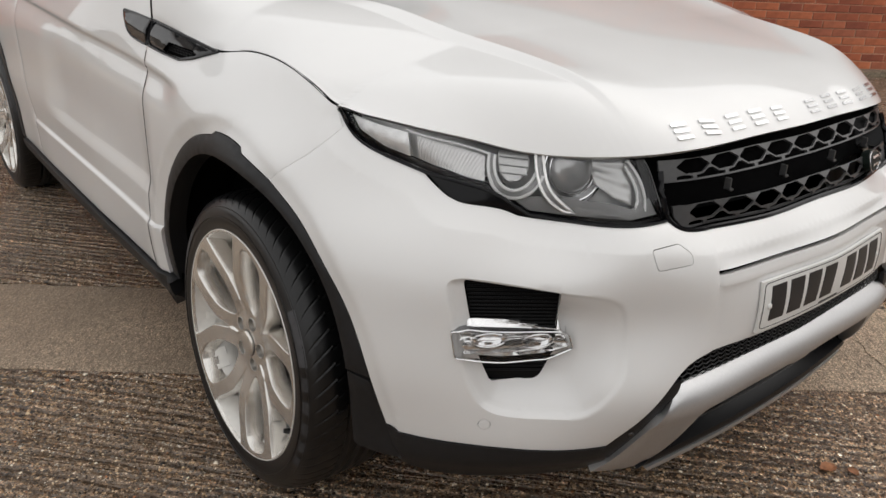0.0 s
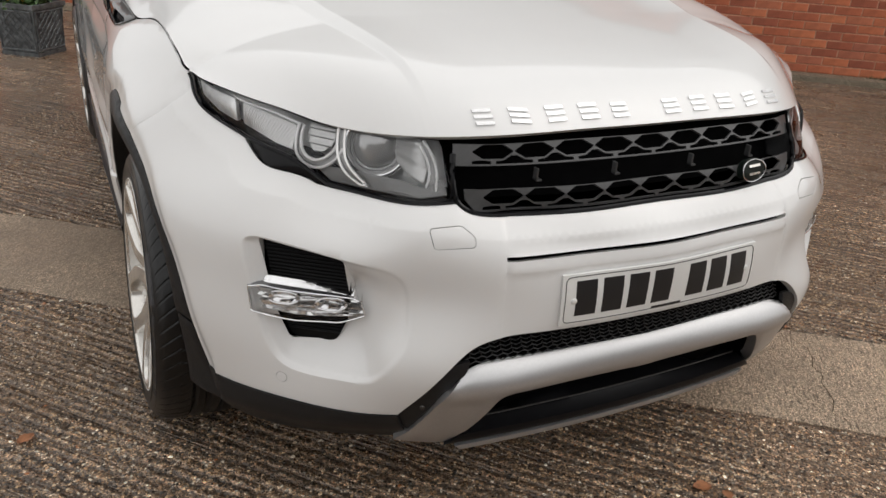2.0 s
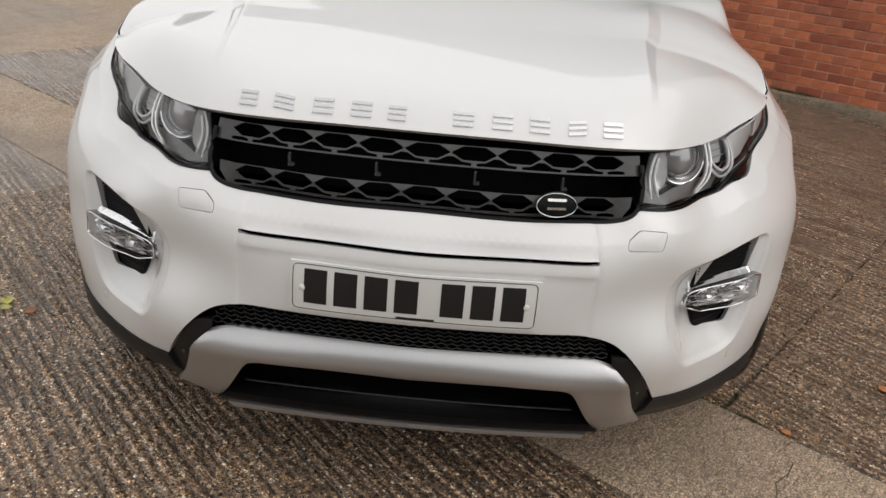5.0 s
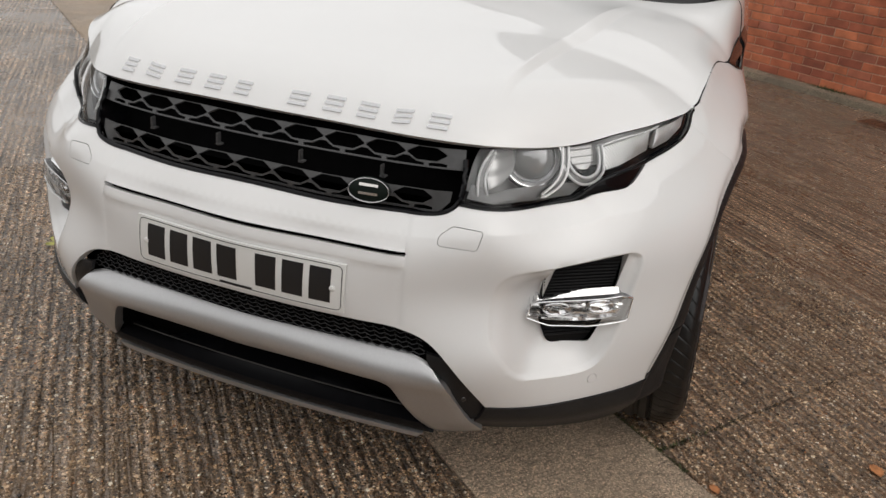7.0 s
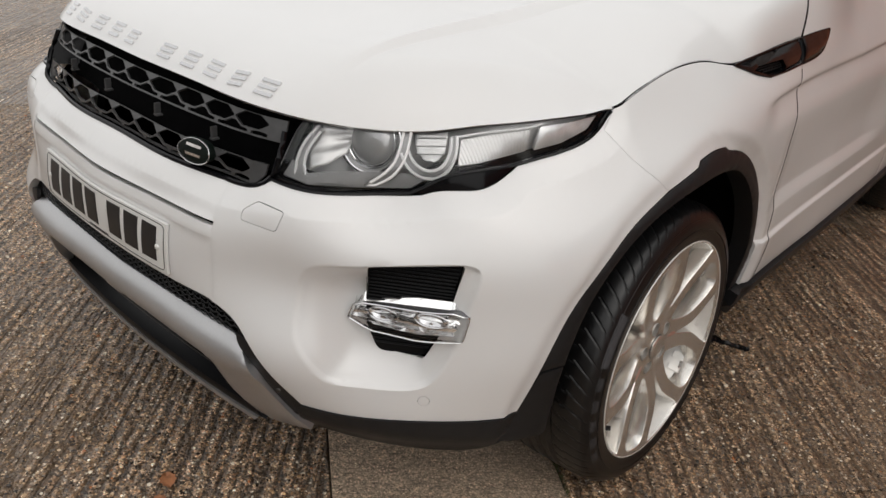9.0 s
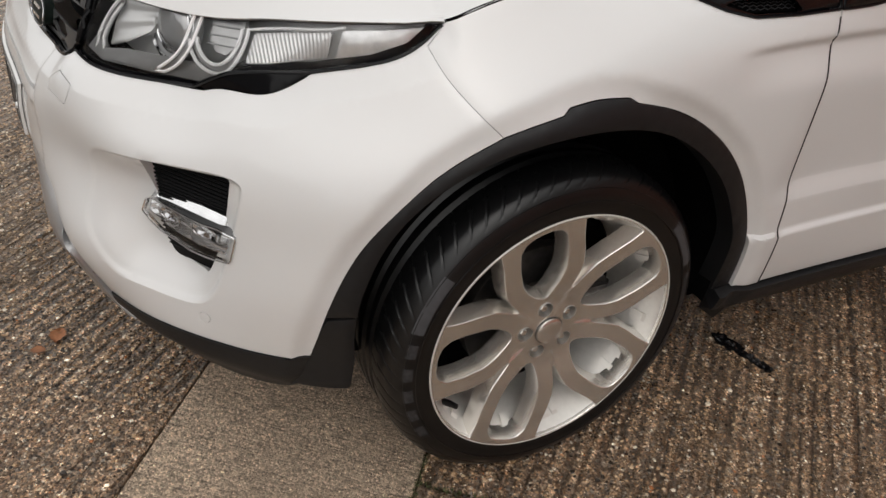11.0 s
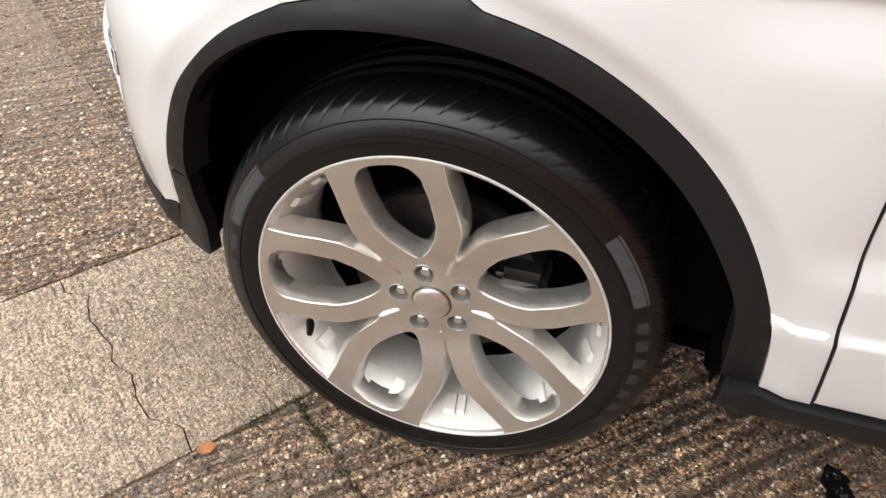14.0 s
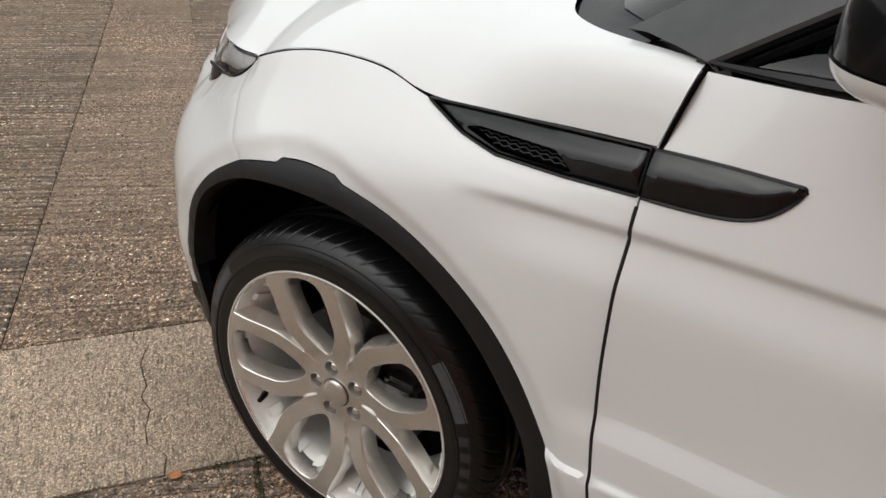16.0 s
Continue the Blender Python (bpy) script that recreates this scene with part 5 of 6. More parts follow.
    # raised roots between the spoke pairs
    for k in range(5):
        ang = radians(142 + 72 * k)
        ridge = face(*np.array(polar([(r, 0) for r in (.066, .080, .094, .103)], ang)).T) + np.array([(.0015,), (.0032,), (.0032,), (.0015,)]) * (1, 0, 0)
        sides = [face(*np.array(polar([(r, w) for r, w in ((.062, .0050 * q), (.080, .0085 * q), (.096, .0105 * q), (.1075, .0060 * q))], ang)).T) - (.002, 0, 0) for q in (-1, 1)]
        part("spoke_root", moved((ridge.tolist() + sides[0].tolist() + sides[1].tolist(), [(4 + i, 5 + i, i + 1, i) for i in range(3)] + [(i, i + 1, 9 + i, 8 + i) for i in range(3)] + [(3, 7, 11), (0, 8, 4)]), at), ALLOY, rim, sharp=15)
    # cast steps on the barrel behind the windows
    for k in range(10):
        for off, wide in ((-9, 4.5), (-3.5, 3.0), (4, 5.0)):
            if (k + round(off)) % 3:
                t = np.radians(106 + 36 * k + off + np.linspace(0, wide, 5))
                ring = [(xx, rr, q) for q in t for xx, rr in ((-.064, .2488), (-.062, .2455), (-.036, .2585), (-.031, .2655))]
                part("rim_step", moved(([(xx, rr * math.cos(q), rr * math.sin(q)) for xx, rr, q in ring], [(4 * i + j, 4 * i + j + 1, 4 * i + j + 5, 4 * i + j + 4) for i in range(4) for j in range(3)] + [(3, 2, 1, 0), (16, 17, 18, 19)]), at), BARREL, rim, sharp=20)
    part("centre_cap", moved(lathe([(.0001, -.0225), (.020, -.0228), (.027, -.0238), (.0298, -.0262), (.0302, -.034)], 48), at), ALLOY, rim)
    part("cap_groove", moved(tube([(-.0305, .0318 * math.cos(t), .0318 * math.sin(t)) for t in np.linspace(0, 2 * math.pi, 48, endpoint=False)], .0010, 5, True), at), STEEL, rim)
    for k in range(5):
        a = radians(106 + 72 * k)
        seat_at = at @ Matrix.Translation((0, .0545 * math.cos(a), .0545 * math.sin(a)))
        part("nut_seat", moved(lathe([(.0001, -.052), (.0125, -.052), (.0150, -.040), (.0160, -.0325), (.0172, -.0318), (.0182, -.0345)], 28), seat_at), NUTCUP, rim)
        part("wheel_nut", moved(lathe([(.0001, -.0375), (.0070, -.0375), (.0090, -.0390), (.0096, -.042), (.0096, -.052)], 6), seat_at), ALLOY, rim, sharp=15)
    t = radians(211)
    part("valve", moved(tube([(-.050, .262 * math.cos(t), .262 * math.sin(t)), (-.030, .250 * math.cos(t), .250 * math.sin(t)), (-.014, .243 * math.cos(t), .243 * math.sin(t))], [.0085, .007, .0055], 10), at), RUBBER, rim)
    part("brake_disc", moved(lathe([(.0001, -.085), (.07, -.085), (.075, -.10), (.158, -.10), (.16, -.104), (.16, -.125), (.05, -.128)], 60), at), STEEL, w, "dull steel brake disc")
    # dark disc put in the barrel for the shade behind the spokes
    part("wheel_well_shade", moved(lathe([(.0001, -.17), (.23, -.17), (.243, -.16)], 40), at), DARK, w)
    bm = box(-.14, -.06, .09, .17, -.07, .07, .012)
    part("brake_caliper", moved(([tuple(v.co) for v in bm.verts], [[v.index for v in q.verts] for q in bm.faces]), at), STEEL, w)
    bm.free()
    return w


def thing_part(name, at):
    ob = new(name)
    ob.parent = car
    return ob


HUBY, HUBZ, REARY = .915, .359, 3.60
for side in (1, -1):
    wheel((.991 * side, HUBY, HUBZ), side, 3.0, 1088)
    wheel((.984 * side, REARY, HUBZ), side, n=544)
    # wheel well
    for yc in (HUBY, REARY):
        v, f = [], []
        for i in range(25):
            a = radians(-9 + 200 * i / 24)
            edge_x = float(np.interp(yc + .445 * math.cos(a), [.45, .50, .55, .62, .80], [.885, .912, .932, .945, .952])) if yc == HUBY else .93
            for x in (edge_x, .60):
                v.append((x * side, yc + .445 * math.cos(a), .38 + .445 * math.sin(a)))
        f = [(2 * i, 2 * i + 1, 2 * i + 3, 2 * i + 2) for i in range(24)]
        f.append(tuple(range(1, 50, 2)))
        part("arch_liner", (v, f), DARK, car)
# unseen trays, added to keep light off the ground under the car
for x, y0, y1, z in ((.50, .25, .42, .262), (.62, .42, 1.36, .25), (.86, 1.36, 3.18, .24), (.62, 3.18, 4.3, .25)):
    part("undertray", box(-x, x, y0, y1, z, z + .02, .004), DARK, car)

# ---- doors, sills, cabin ----
REAR_ARCH = [(4.21 + .475 * math.cos(radians(a)), .385 + .475 * math.sin(radians(a))) for a in np.linspace(184, -4, 40)]
REAR_IN = [(4.21 + .425 * math.cos(radians(a)), .385 + .425 * math.sin(radians(a))) for a in np.linspace(184, -4, 40)]
DOOR_REAR = curve([(3.50, 1.203), (3.53, .95), (3.53, .80), (3.50, .66), (3.44, .505), (3.42, .354)])


def belt_at(s):
    return 1.155 + .06 * (np.minimum(s, 2.9) - 2.07)


door_loop = loop(curve([(2.10, .354), (2.079, .505)]), curve([(2.079, .505), (2.068, .60), (2.060, .70), (2.056, .85), (2.056, .95), (2.0555, 1.05), (2.0585, 1.11), (2.067, 1.153)]), [(q, float(belt_at(q))) for q in np.arange(2.08, 3.5, .03)] + [(3.50, 1.203)], DOOR_REAR, curve([(3.42, .354), (2.10, .354)], .03)[:-1])[::-1]
for side in (1, -1):
    put = (lambda q: q) if side > 0 else flip
    door = part("door", put(sheet(door_loop, grid=.026, gap=.0036, flange=.03, extra=waistline(2.06, 3.5) + [(q, z) for z in (.493, .497, .501, .505, .509, .515, .575, .584, .586, .600, .614, .626, .628, .640) for q in np.arange(2.05, 3.5, .018)])), PAINT, car)
    # dark tubes added along the door edge so its gap reads dark
    part("door_gap_line", put(tube([tuple(v) for v in skin(*np.array(curve([(2.10, .352), (2.079, .505)]) + curve([(2.079, .505), (2.068, .60), (2.060, .70), (2.056, .85), (2.056, .975)])[1:]).T, -.0022)], .0026, 6)), RUBBER, door)
    part("door_gap_line", put(tube([tuple(v) for v in skin(*np.array(curve([(2.0555, 1.056), (2.0585, 1.11), (2.067, 1.150)])).T, -.0022)], .0026, 6)), RUBBER, door)
    corner = bonnet_surface(np.linspace(.93, 1, 16), np.full(16, 6.0)) + (0, .0045, -.003)
    # another dark tube, for the shade between bonnet corner and door
    part("door_gap", put(tube(corner.tolist(), .0034, 8)), DARK, door)
    tip = loop(curve([(2.0595, .9885), (2.13, .992), (2.18, .999), (2.215, 1.014), (2.238, 1.038), (2.247, 1.054)]), curve([(2.247, 1.054), (2.244, 1.0575), (2.236, 1.0578)], .003), curve([(2.236, 1.0578), (2.15, 1.0555), (2.0595, 1.0495)])[:-1], curve([(2.0595, 1.0495), (2.0595, .9885)])[:-1])
    fin = part("door_vent_trim", put(sheet(tip, f=vent_surface, grid=.008, gap=.0005, out=.0065, flange=.016)), PIANO, door)
    # black tube continues the drawn shadow gap round the door piece
    part("trim_gap_line", put(tube([tuple(v) for v in skin(*np.array(tip).T, .0012)], .0030, 6, True)), GLOSS, fin)
    sill = loop(curve([(1.970, .302), (2.00, .299), (2.12, .289), (2.28, .278), (2.70, .266), (3.76, .252)], .04), curve([(3.76, .252), (3.75, .350)]), curve([(3.75, .350), (2.03, .3465)], .04), curve([(2.03, .3465), (1.974, .345)]), curve([(1.974, .345), (1.970, .302)])[:-1])
    part("sill_trim", put(sheet(sill, f=lambda s, z: skin(s, z, .013 - .020 * (1 - step(.25, .325, z))), grid=.02, flange=.05)), PLASTIC, car, "matt black sill trim")
    quarter = loop(curve([(3.42, .354), (3.735, .354)]), curve([(3.735, .354), (3.736, .385)]), REAR_ARCH, curve([(4.685, .36), (5.2, .40), (5.9, .45)], .04), curve([(5.9, .45), (5.93, .8), (5.9, 1.10)], .04), curve([(5.9, 1.12), (4.7, 1.19), (3.50, 1.203)], .04), DOOR_REAR[:-1])
    part("rear_quarter", put(sheet(quarter, grid=.035, flange=.02)), PAINT, car)
    part("rear_arch_trim", put(sheet(loop(REAR_ARCH, [(4.60, .34)], REAR_IN[::-1]), out=.003, grid=.025, flange=.045, gap=.0005)), PLASTIC, car, "matt black plastic wheel arch trim")
    lamp = rounded([(4.75, .98), (5.35, .96), (5.33, .86), (5.0, .88)], .02)
    part("tail_lamp", put(sheet(lamp, out=.006, grid=.03)), material("lamp_red", (.25, .01, .012), .15, coat=1.0), car, "red tail lamp")
    part("inner_panel", put(([(.83, .5, .3), (.83, 4.1, .3), (.80, 4.1, 1.09), (.80, 1.45, 1.06), (.78, .80, .95), (.72, .5, .85)], [(0, 1, 2, 3, 4, 5)])), DARK, car)


def strip_mesh(*lines):
    """A skin through lines of equal length."""
    g = np.array(lines, float)
    m, n = g.shape[:2]
    return g.reshape(-1, 3).tolist(), [(j * n + i, j * n + i + 1, (j + 1) * n + i + 1, (j + 1) * n + i) for j in range(m - 1) for i in range(n - 1)]


def bow(y0, y1, z0, z1, half, n=25, rise=.0):
    t = np.linspace(-1, 1, n)
    return np.c_[half * t, y0 + (y1 - y0) * t**2, z0 + (z1 - z0) * np.abs(t) ** 2.4]


rear_edge = bonnet_surface(np.linspace(-.955, .955, 25), np.full(25, 6.0))
base_line = rear_edge * (.97, 1, 1) + (0, .07, .012)
screen_top = bow(2.12, 2.22, 1.585, 1.545, .58)
cowl_front = rear_edge + (0, .006, -.006)
ROOFS = [bow(2.10, 2.20, 1.592, 1.552, .60), bow(2.5, 2.52, 1.628, 1.580, .62), bow(3.0, 3.0, 1.625, 1.575, .62), bow(3.5, 3.5, 1.595, 1.545, .60), bow(4.0, 3.95, 1.545, 1.50, .57)]
part("cowl", strip_mesh(cowl_front + (0, -.02, -.03), cowl_front, base_line + (0, -.02, -.012), base_line + (0, .03, .012)), PLASTIC, car, "matt black windscreen cowl")
part("windscreen", strip_mesh(*[base_line + (screen_top - base_line) * k + np.array((0, 0, .05 * math.sin(math.pi * k))) for k in np.linspace(0, 1, 9)]), GLASS, car, "dark tinted windscreen")
part("roof", strip_mesh(*ROOFS), PAINT, car)
part("rear_window", strip_mesh(ROOFS[-1] + (0, .02, -.02), bow(4.30, 4.12, 1.12, 1.12, .66)), GLASS, car, "dark rear window")
part("tailgate", strip_mesh(bow(4.30, 4.12, 1.13, 1.13, .70), bow(4.385, 4.17, .95, .95, .80), bow(4.395, 4.20, .7, .7, .80), bow(4.39, 4.2, .40, .40, .80), bow(4.25, 4.1, .26, .28, .78)), PAINT, car)
part("floor_pan", strip_mesh(bow(.35, .6, .25, .25, .80), bow(2.2, 2.2, .21, .21, .82), bow(4.2, 4.0, .27, .27, .78)), DARK, car)
part("dashboard", strip_mesh(bow(1.5, 1.6, 1.06, 1.04, .74), bow(1.75, 1.8, 1.07, 1.05, .74), bow(2.05, 2.0, 1.0, .98, .72), bow(2.1, 2.05, .75, .75, .72)), PLASTIC, car)
PILLAR = (.835, 1.350, 1.166)
for side in (1, -1):
    put = (lambda q: q) if side > 0 else flip
    sd = np.linspace(0, 1, 20)
    belt = np.c_[skin(np.linspace(2.09, 4.75, 20), belt_at(np.linspace(2.09, 4.75, 20)) + .003, -.012)[:, :2], belt_at(np.linspace(2.09, 4.75, 20)) + .004]
    top = np.c_[np.interp(sd, [0, .3, .6, 1], [.845, .615, .625, .585]), np.interp(sd, [0, .3, 1], [1.49, 2.18, 3.92]), np.interp(sd, [0, .3, .6, 1], [1.165, 1.545, 1.57, 1.50])]
    part("side_window", put(strip_mesh(belt, belt + (top - belt) * .5 + np.array((.02, 0, 0)), top)), GLASS, car, "dark tinted side glass")
    part("belt_trim", put(tube(skin(np.linspace(2.075, 4.75, 40), belt_at(np.linspace(2.075, 4.75, 40)) + .006, -.004).tolist(), [.003, .006] + [.009] * 38, 6)), GLOSS, car)
    pillar = np.linspace(0, 1, 14)[:, None]
    lift = np.array((.03, 0, .045)) * np.sin(math.pi * pillar)
    low = np.array((.884, 1.470, 1.163)) + (np.array((.61, 2.24, 1.555)) - np.array((.884, 1.470, 1.163))) * pillar + lift
    high = np.array(PILLAR) + (np.array((.55, 2.15, 1.59)) - np.array(PILLAR)) * pillar + lift
    part("windscreen_pillar", put(strip_mesh(low + (.0, .03, -.02), low + (.006, .006, 0), low * .75 + high * .25 + (.006, -.004, .006), high * .7 + low * .3 + (0, -.004, .006), high, high + (-.03, .03, -.02))), PILLARBLACK, car, "black windscreen pillar")
    for off in (.012, .030):
        part("window_seal", put(tube((low + (.002, .008 + off, -.002 - off * .2)).tolist(), .006, 6)), DARK, car)
    bm = bmesh.new()
    bmesh.ops.create_icosphere(bm, subdivisions=4, radius=1)
    for v in bm.verts:
        x, y, z = v.co
        v.co = Vector((.12 * math.copysign(abs(x) ** .75, x) + 1.085, .065 * y * (1 + .25 * x) + 1.70, .078 * math.copysign(abs(z) ** .7, z) + 1.296))
        v.co.y = min(v.co.y, 1.765)
        if v.co.z < 1.28:
            v.co.z = 1.28 + (v.co.z - 1.28) * .6
    ms = ([tuple(v.co) for v in bm.verts], [tuple(w.index for w in q.verts) for q in bm.faces])
    bm.free()
    low_shell = [q for q in ms[1] if max(ms[0][i][2] for i in q) < 1.283]
    mirror = part("door_mirror", put(ms), GLOSS, car, "gloss black door mirror")
    used = sorted({i for q in low_shell for i in q})
    slot_of = {i: k for k, i in enumerate(used)}
    part("mirror_shell", put(([((ms[0][i][0] - 1.085) * 1.02 + 1.085, (ms[0][i][1] - 1.70) * 1.02 + 1.70, (ms[0][i][2] - 1.283) * 1.05 + 1.281) for i in used], [tuple(slot_of[i] for i in q) for q in low_shell])), PAINT, mirror, "white lower mirror shell")
    part("mirror_arm", put(tube([(.86, 1.71, 1.19), (.92, 1.715, 1.225), (1.0, 1.725, 1.275)], .028, 8)), GLOSS, mirror)

# ---- small things on the ground ----
IRON = material("rusty_iron", (.16, .075, .04), .7, metal=.3, spread=.5, scale=40, stains=.4, stain_scale=9, bump=.5, bump_scale=120)
TAR = material("tar", (.008, .008, .0085), .10, spread=.2, bump=.8, bump_scale=130, spec=.6)
MOSS = material("moss_green", (.075, .085, .03), .8, spread=.5, scale=60)
cover = thing("manhole_cover", "rusty brown iron manhole cover set in pale concrete", "manhole cover", YARD @ pose(-6.35, 3.35, 0))
part("cover_frame", join(*[tube([(x0, y0, .004), (x1, y1, .004)], .012, 6) for x0, y0, x1, y1 in ((-.32, -.25, .32, -.25), (.32, -.25, .32, .25), (.32, .25, -.32, .25), (-.32, .25, -.32, -.25))]), IRON, cover)
part("cover_lid", box(-.31, .31, -.24, .24, -.02, .008, .004), IRON, cover)
for k in range(6):
    part("cover_rib", box(-.29 + k * .1, -.25 + k * .1, -.2, .2, .004, .012, .002), IRON, cover)
drain = thing("drain_grate", "dark slotted iron drain grate in a wet gutter", "drain grate", YARD @ pose(-1.5, 5.68, 0))
for k in range(18):
    part("grate_bar", box(-.36 + k * .042, -.338 + k * .042, -.10, .10, -.01, .010, .003), IRON, drain)
part("grate_frame", join(*[tube([(x0, y0, .004), (x1, y1, .004)], .010, 6) for x0, y0, x1, y1 in ((-.38, -.11, .40, -.11), (.40, -.11, .40, .11), (.40, .11, -.38, .11), (-.38, .11, -.38, -.11))]), IRON, drain)
rnd = random.Random(21)
ring = []
for k in range(72):
    t = k / 36
    u = t if t <= 1 else 2 - t
    w = float(np.interp(u, [0, .06, .2, .38, .5, .65, .8, .92, 1], [.006, .017, .022, .022, .013, .014, .012, .016, .003])) * (1 if t <= 1 else -1)
    ring.append((.800 + .190 * u + .35 * w + rnd.uniform(-.006, .006), 1.648 + .048 * u - w + rnd.uniform(-.0055, .0055)))
tar = part("tar_patch", slab(ring, .006, lambda x, y, d: (x, y, .0030 - d)), TAR, None, smooth=False)
folds = []
for k in range(26):
    u, w = rnd.uniform(.05, .97), rnd.uniform(-.011, .011)
    x, y = .800 + .190 * u + .35 * w, 1.648 + .048 * u - w
    l, h = rnd.uniform(.008, .022), rnd.uniform(-.006, .006)
    folds.append(tube([(x - l * .5, y - l * .18, .0015), (x, y + h, .0045), (x + l * .5, y + l * .14 + h * .4, .0015)], [.0012, rnd.uniform(.0022, .0038), .001], 6))
part("tar_fold", join(*folds), TAR, tar)
tagged(tar, "shiny black tar streak on the aggregate concrete", "tar patch")


def fallen_leaf(x, y, colour, size, turn, label):
    v, f = [], []
    n = 9
    for i in range(n):
        t = i / (n - 1)
        w = size * .34 * math.sin(math.pi * min(1, t * .93 + .05)) ** .8 * (1 + .25 * (i % 2))
        for q in (-1, 0, 1):
            v.append((q * w, t * size, .003 + abs(q) * size * .10 + .05 * size * math.sin(t * 3)))
    f = [(i * 3 + q, i * 3 + q + 1, i * 3 + q + 4, i * 3 + q + 3) for i in range(n - 1) for q in (0, 1)]
    m = material("leaf_litter", colour, .7, spread=.35, scale=60)
    ob = part("fallen_leaf", (v, f), m)
    ob.matrix_world = pose(x, y, .001, 0, 0, turn)
    tagged(ob, label, "leaf", "leaves on the ground")


fallen_leaf(-1.40, .855, (.42, .40, .10), .055, 30, "yellow-green fallen leaf on wet concrete")
fallen_leaf(-1.375, .84, (.38, .36, .10), .045, 110, "yellow-green fallen leaf on wet concrete")
fallen_leaf(-1.325, .815, (.30, .12, .05), .045, -60, "reddish brown fallen leaf on wet concrete")
fallen_leaf(1.56, .81, (.42, .17, .06), .05, 20, "orange-brown fallen leaf on wet concrete")
fallen_leaf(.262, -.007, (.30, .12, .05), .05, 70, "reddish brown fallen leaf on wet concrete")
fallen_leaf(.285, -.03, (.26, .11, .05), .035, 160, "reddish brown fallen leaf on wet concrete")
fallen_leaf(1.131, .53, (.40, .16, .06), .035, 40, "orange-brown fallen leaf on brushed concrete")
tuft_v, tuft_f = [], []
for _ in range(900):
    c = rnd.choice((.62, .95, -1.15, 2.3, -2.6))
    a, b = c + rnd.gauss(0, .12), 6.235 + rnd.gauss(0, .012) - abs(rnd.gauss(0, .02))
    h, t = rnd.uniform(.01, .035), rnd.uniform(0, 6.28)
    k = len(tuft_v)
    dx, dy = math.cos(t) * .004, math.sin(t) * .004
    tuft_v += [(a - dx, b - dy, .045), (a + dx, b + dy, .045), (a + rnd.uniform(-.02, .02), b + rnd.uniform(-.02, .01), .045 + h)]
    tuft_f.append((k, k + 1, k + 2))
for _ in range(420):
    if rnd.random() < .5:
        a, b = .35 + rnd.gauss(0, .005), 1.11 + rnd.random() ** 1.6 * .35
    else:
        a, b = .45 - rnd.random() ** 1.5 * .3, 1.11 + rnd.gauss(0, .006)
    h, t = rnd.uniform(.001, .005), rnd.uniform(0, 6.28)
    k = len(tuft_v)
    dx, dy = math.cos(t) * .003, math.sin(t) * .003
    tuft_v += [(a - dx, b - dy, -.002), (a + dx, b + dy, -.002), (a + rnd.uniform(-.004, .004), b + rnd.uniform(-.004, .004), h)]
    tuft_f.append((k, k + 1, k + 2))
weeds = part("moss", (tuft_v, tuft_f), MOSS, smooth=False)
weeds.matrix_world = YARD
tagged(weeds, "green moss along the wall foot and in the concrete joints", "moss", kind="stuff")


# ---- planter ----
LEAD = material("lead_grey", (.13, .14, .145), .5, metal=.3, spread=.35, scale=25, stains=.3, stain_scale=12, bump=.3, bump_scale=90)
SOIL = material("soil", (.03, .022, .016), .95, spread=.5, scale=80, bump=.8, bump_scale=120)
LEAF = material("leaf_green", (.045, .085, .025), .5, spread=.5, scale=14, stains=.4, stain_scale=5)
PETAL = material("yellow_petal", (.62, .42, .05), .6, spread=.2)
planter = thing("planter", "grey lead-effect square planter with lattice sides on the concrete", "planter", YARD @ pose(-4.78, 4.03, 0))
def loft_square(levels):
    v, f = [], []
    for w, z in levels:
        v += [(-w, -w, z), (w, -w, z), (w, w, z), (-w, w, z)]
    for i in range(len(levels) - 1):
        f += [(i * 4 + k, i * 4 + (k + 1) % 4, i * 4 + 4 + (k + 1) % 4, i * 4 + 4 + k) for k in range(4)]
    return v, f + [(3, 2, 1, 0)]


part("box", loft_square([(.165, 0), (.168, .03), (.16, .035), (.178, .36), (.195, .365), (.197, .40), (.18, .402), (.17, .34)]), LEAD, planter, smooth=False)
for k in range(4):
    spin = pose(0, 0, 0, 0, 0, 90 * k)
    bars = []
    for d in np.arange(-.32, .33, .055):
        for sgn in (1, -1):
            pts = []
            for t in np.linspace(.06, .34, 8):
                x = d + sgn * (t - .2)
                lim = .145 + .012 * t
                if abs(x) <= lim:
                    pts.append((x, -(.163 + (t - .035) * .0555) - .002, t))
            if len(pts) > 1:
                bars.append(tube(pts, .004, 5))
    part("lattice", moved(join(*bars), spin), LEAD, planter)
    part("panel_frame", moved(tube([(-.15, -.168, .05), (.15, -.168, .05), (.158, -.184, .345), (-.158, -.184, .345)], .009, 6, True), spin), LEAD, planter)
part("earth", ([(-.17, -.17, .37), (.17, -.17, .37), (.17, .17, .37), (-.17, .17, .37)], [(0, 1, 2, 3)]), SOIL, planter)
shrub = thing("shrub", "small leafy green shrub with yellow flowers in a planter", "plant", YARD @ pose(-4.78, 4.03, .37))
rnd = random.Random(5)


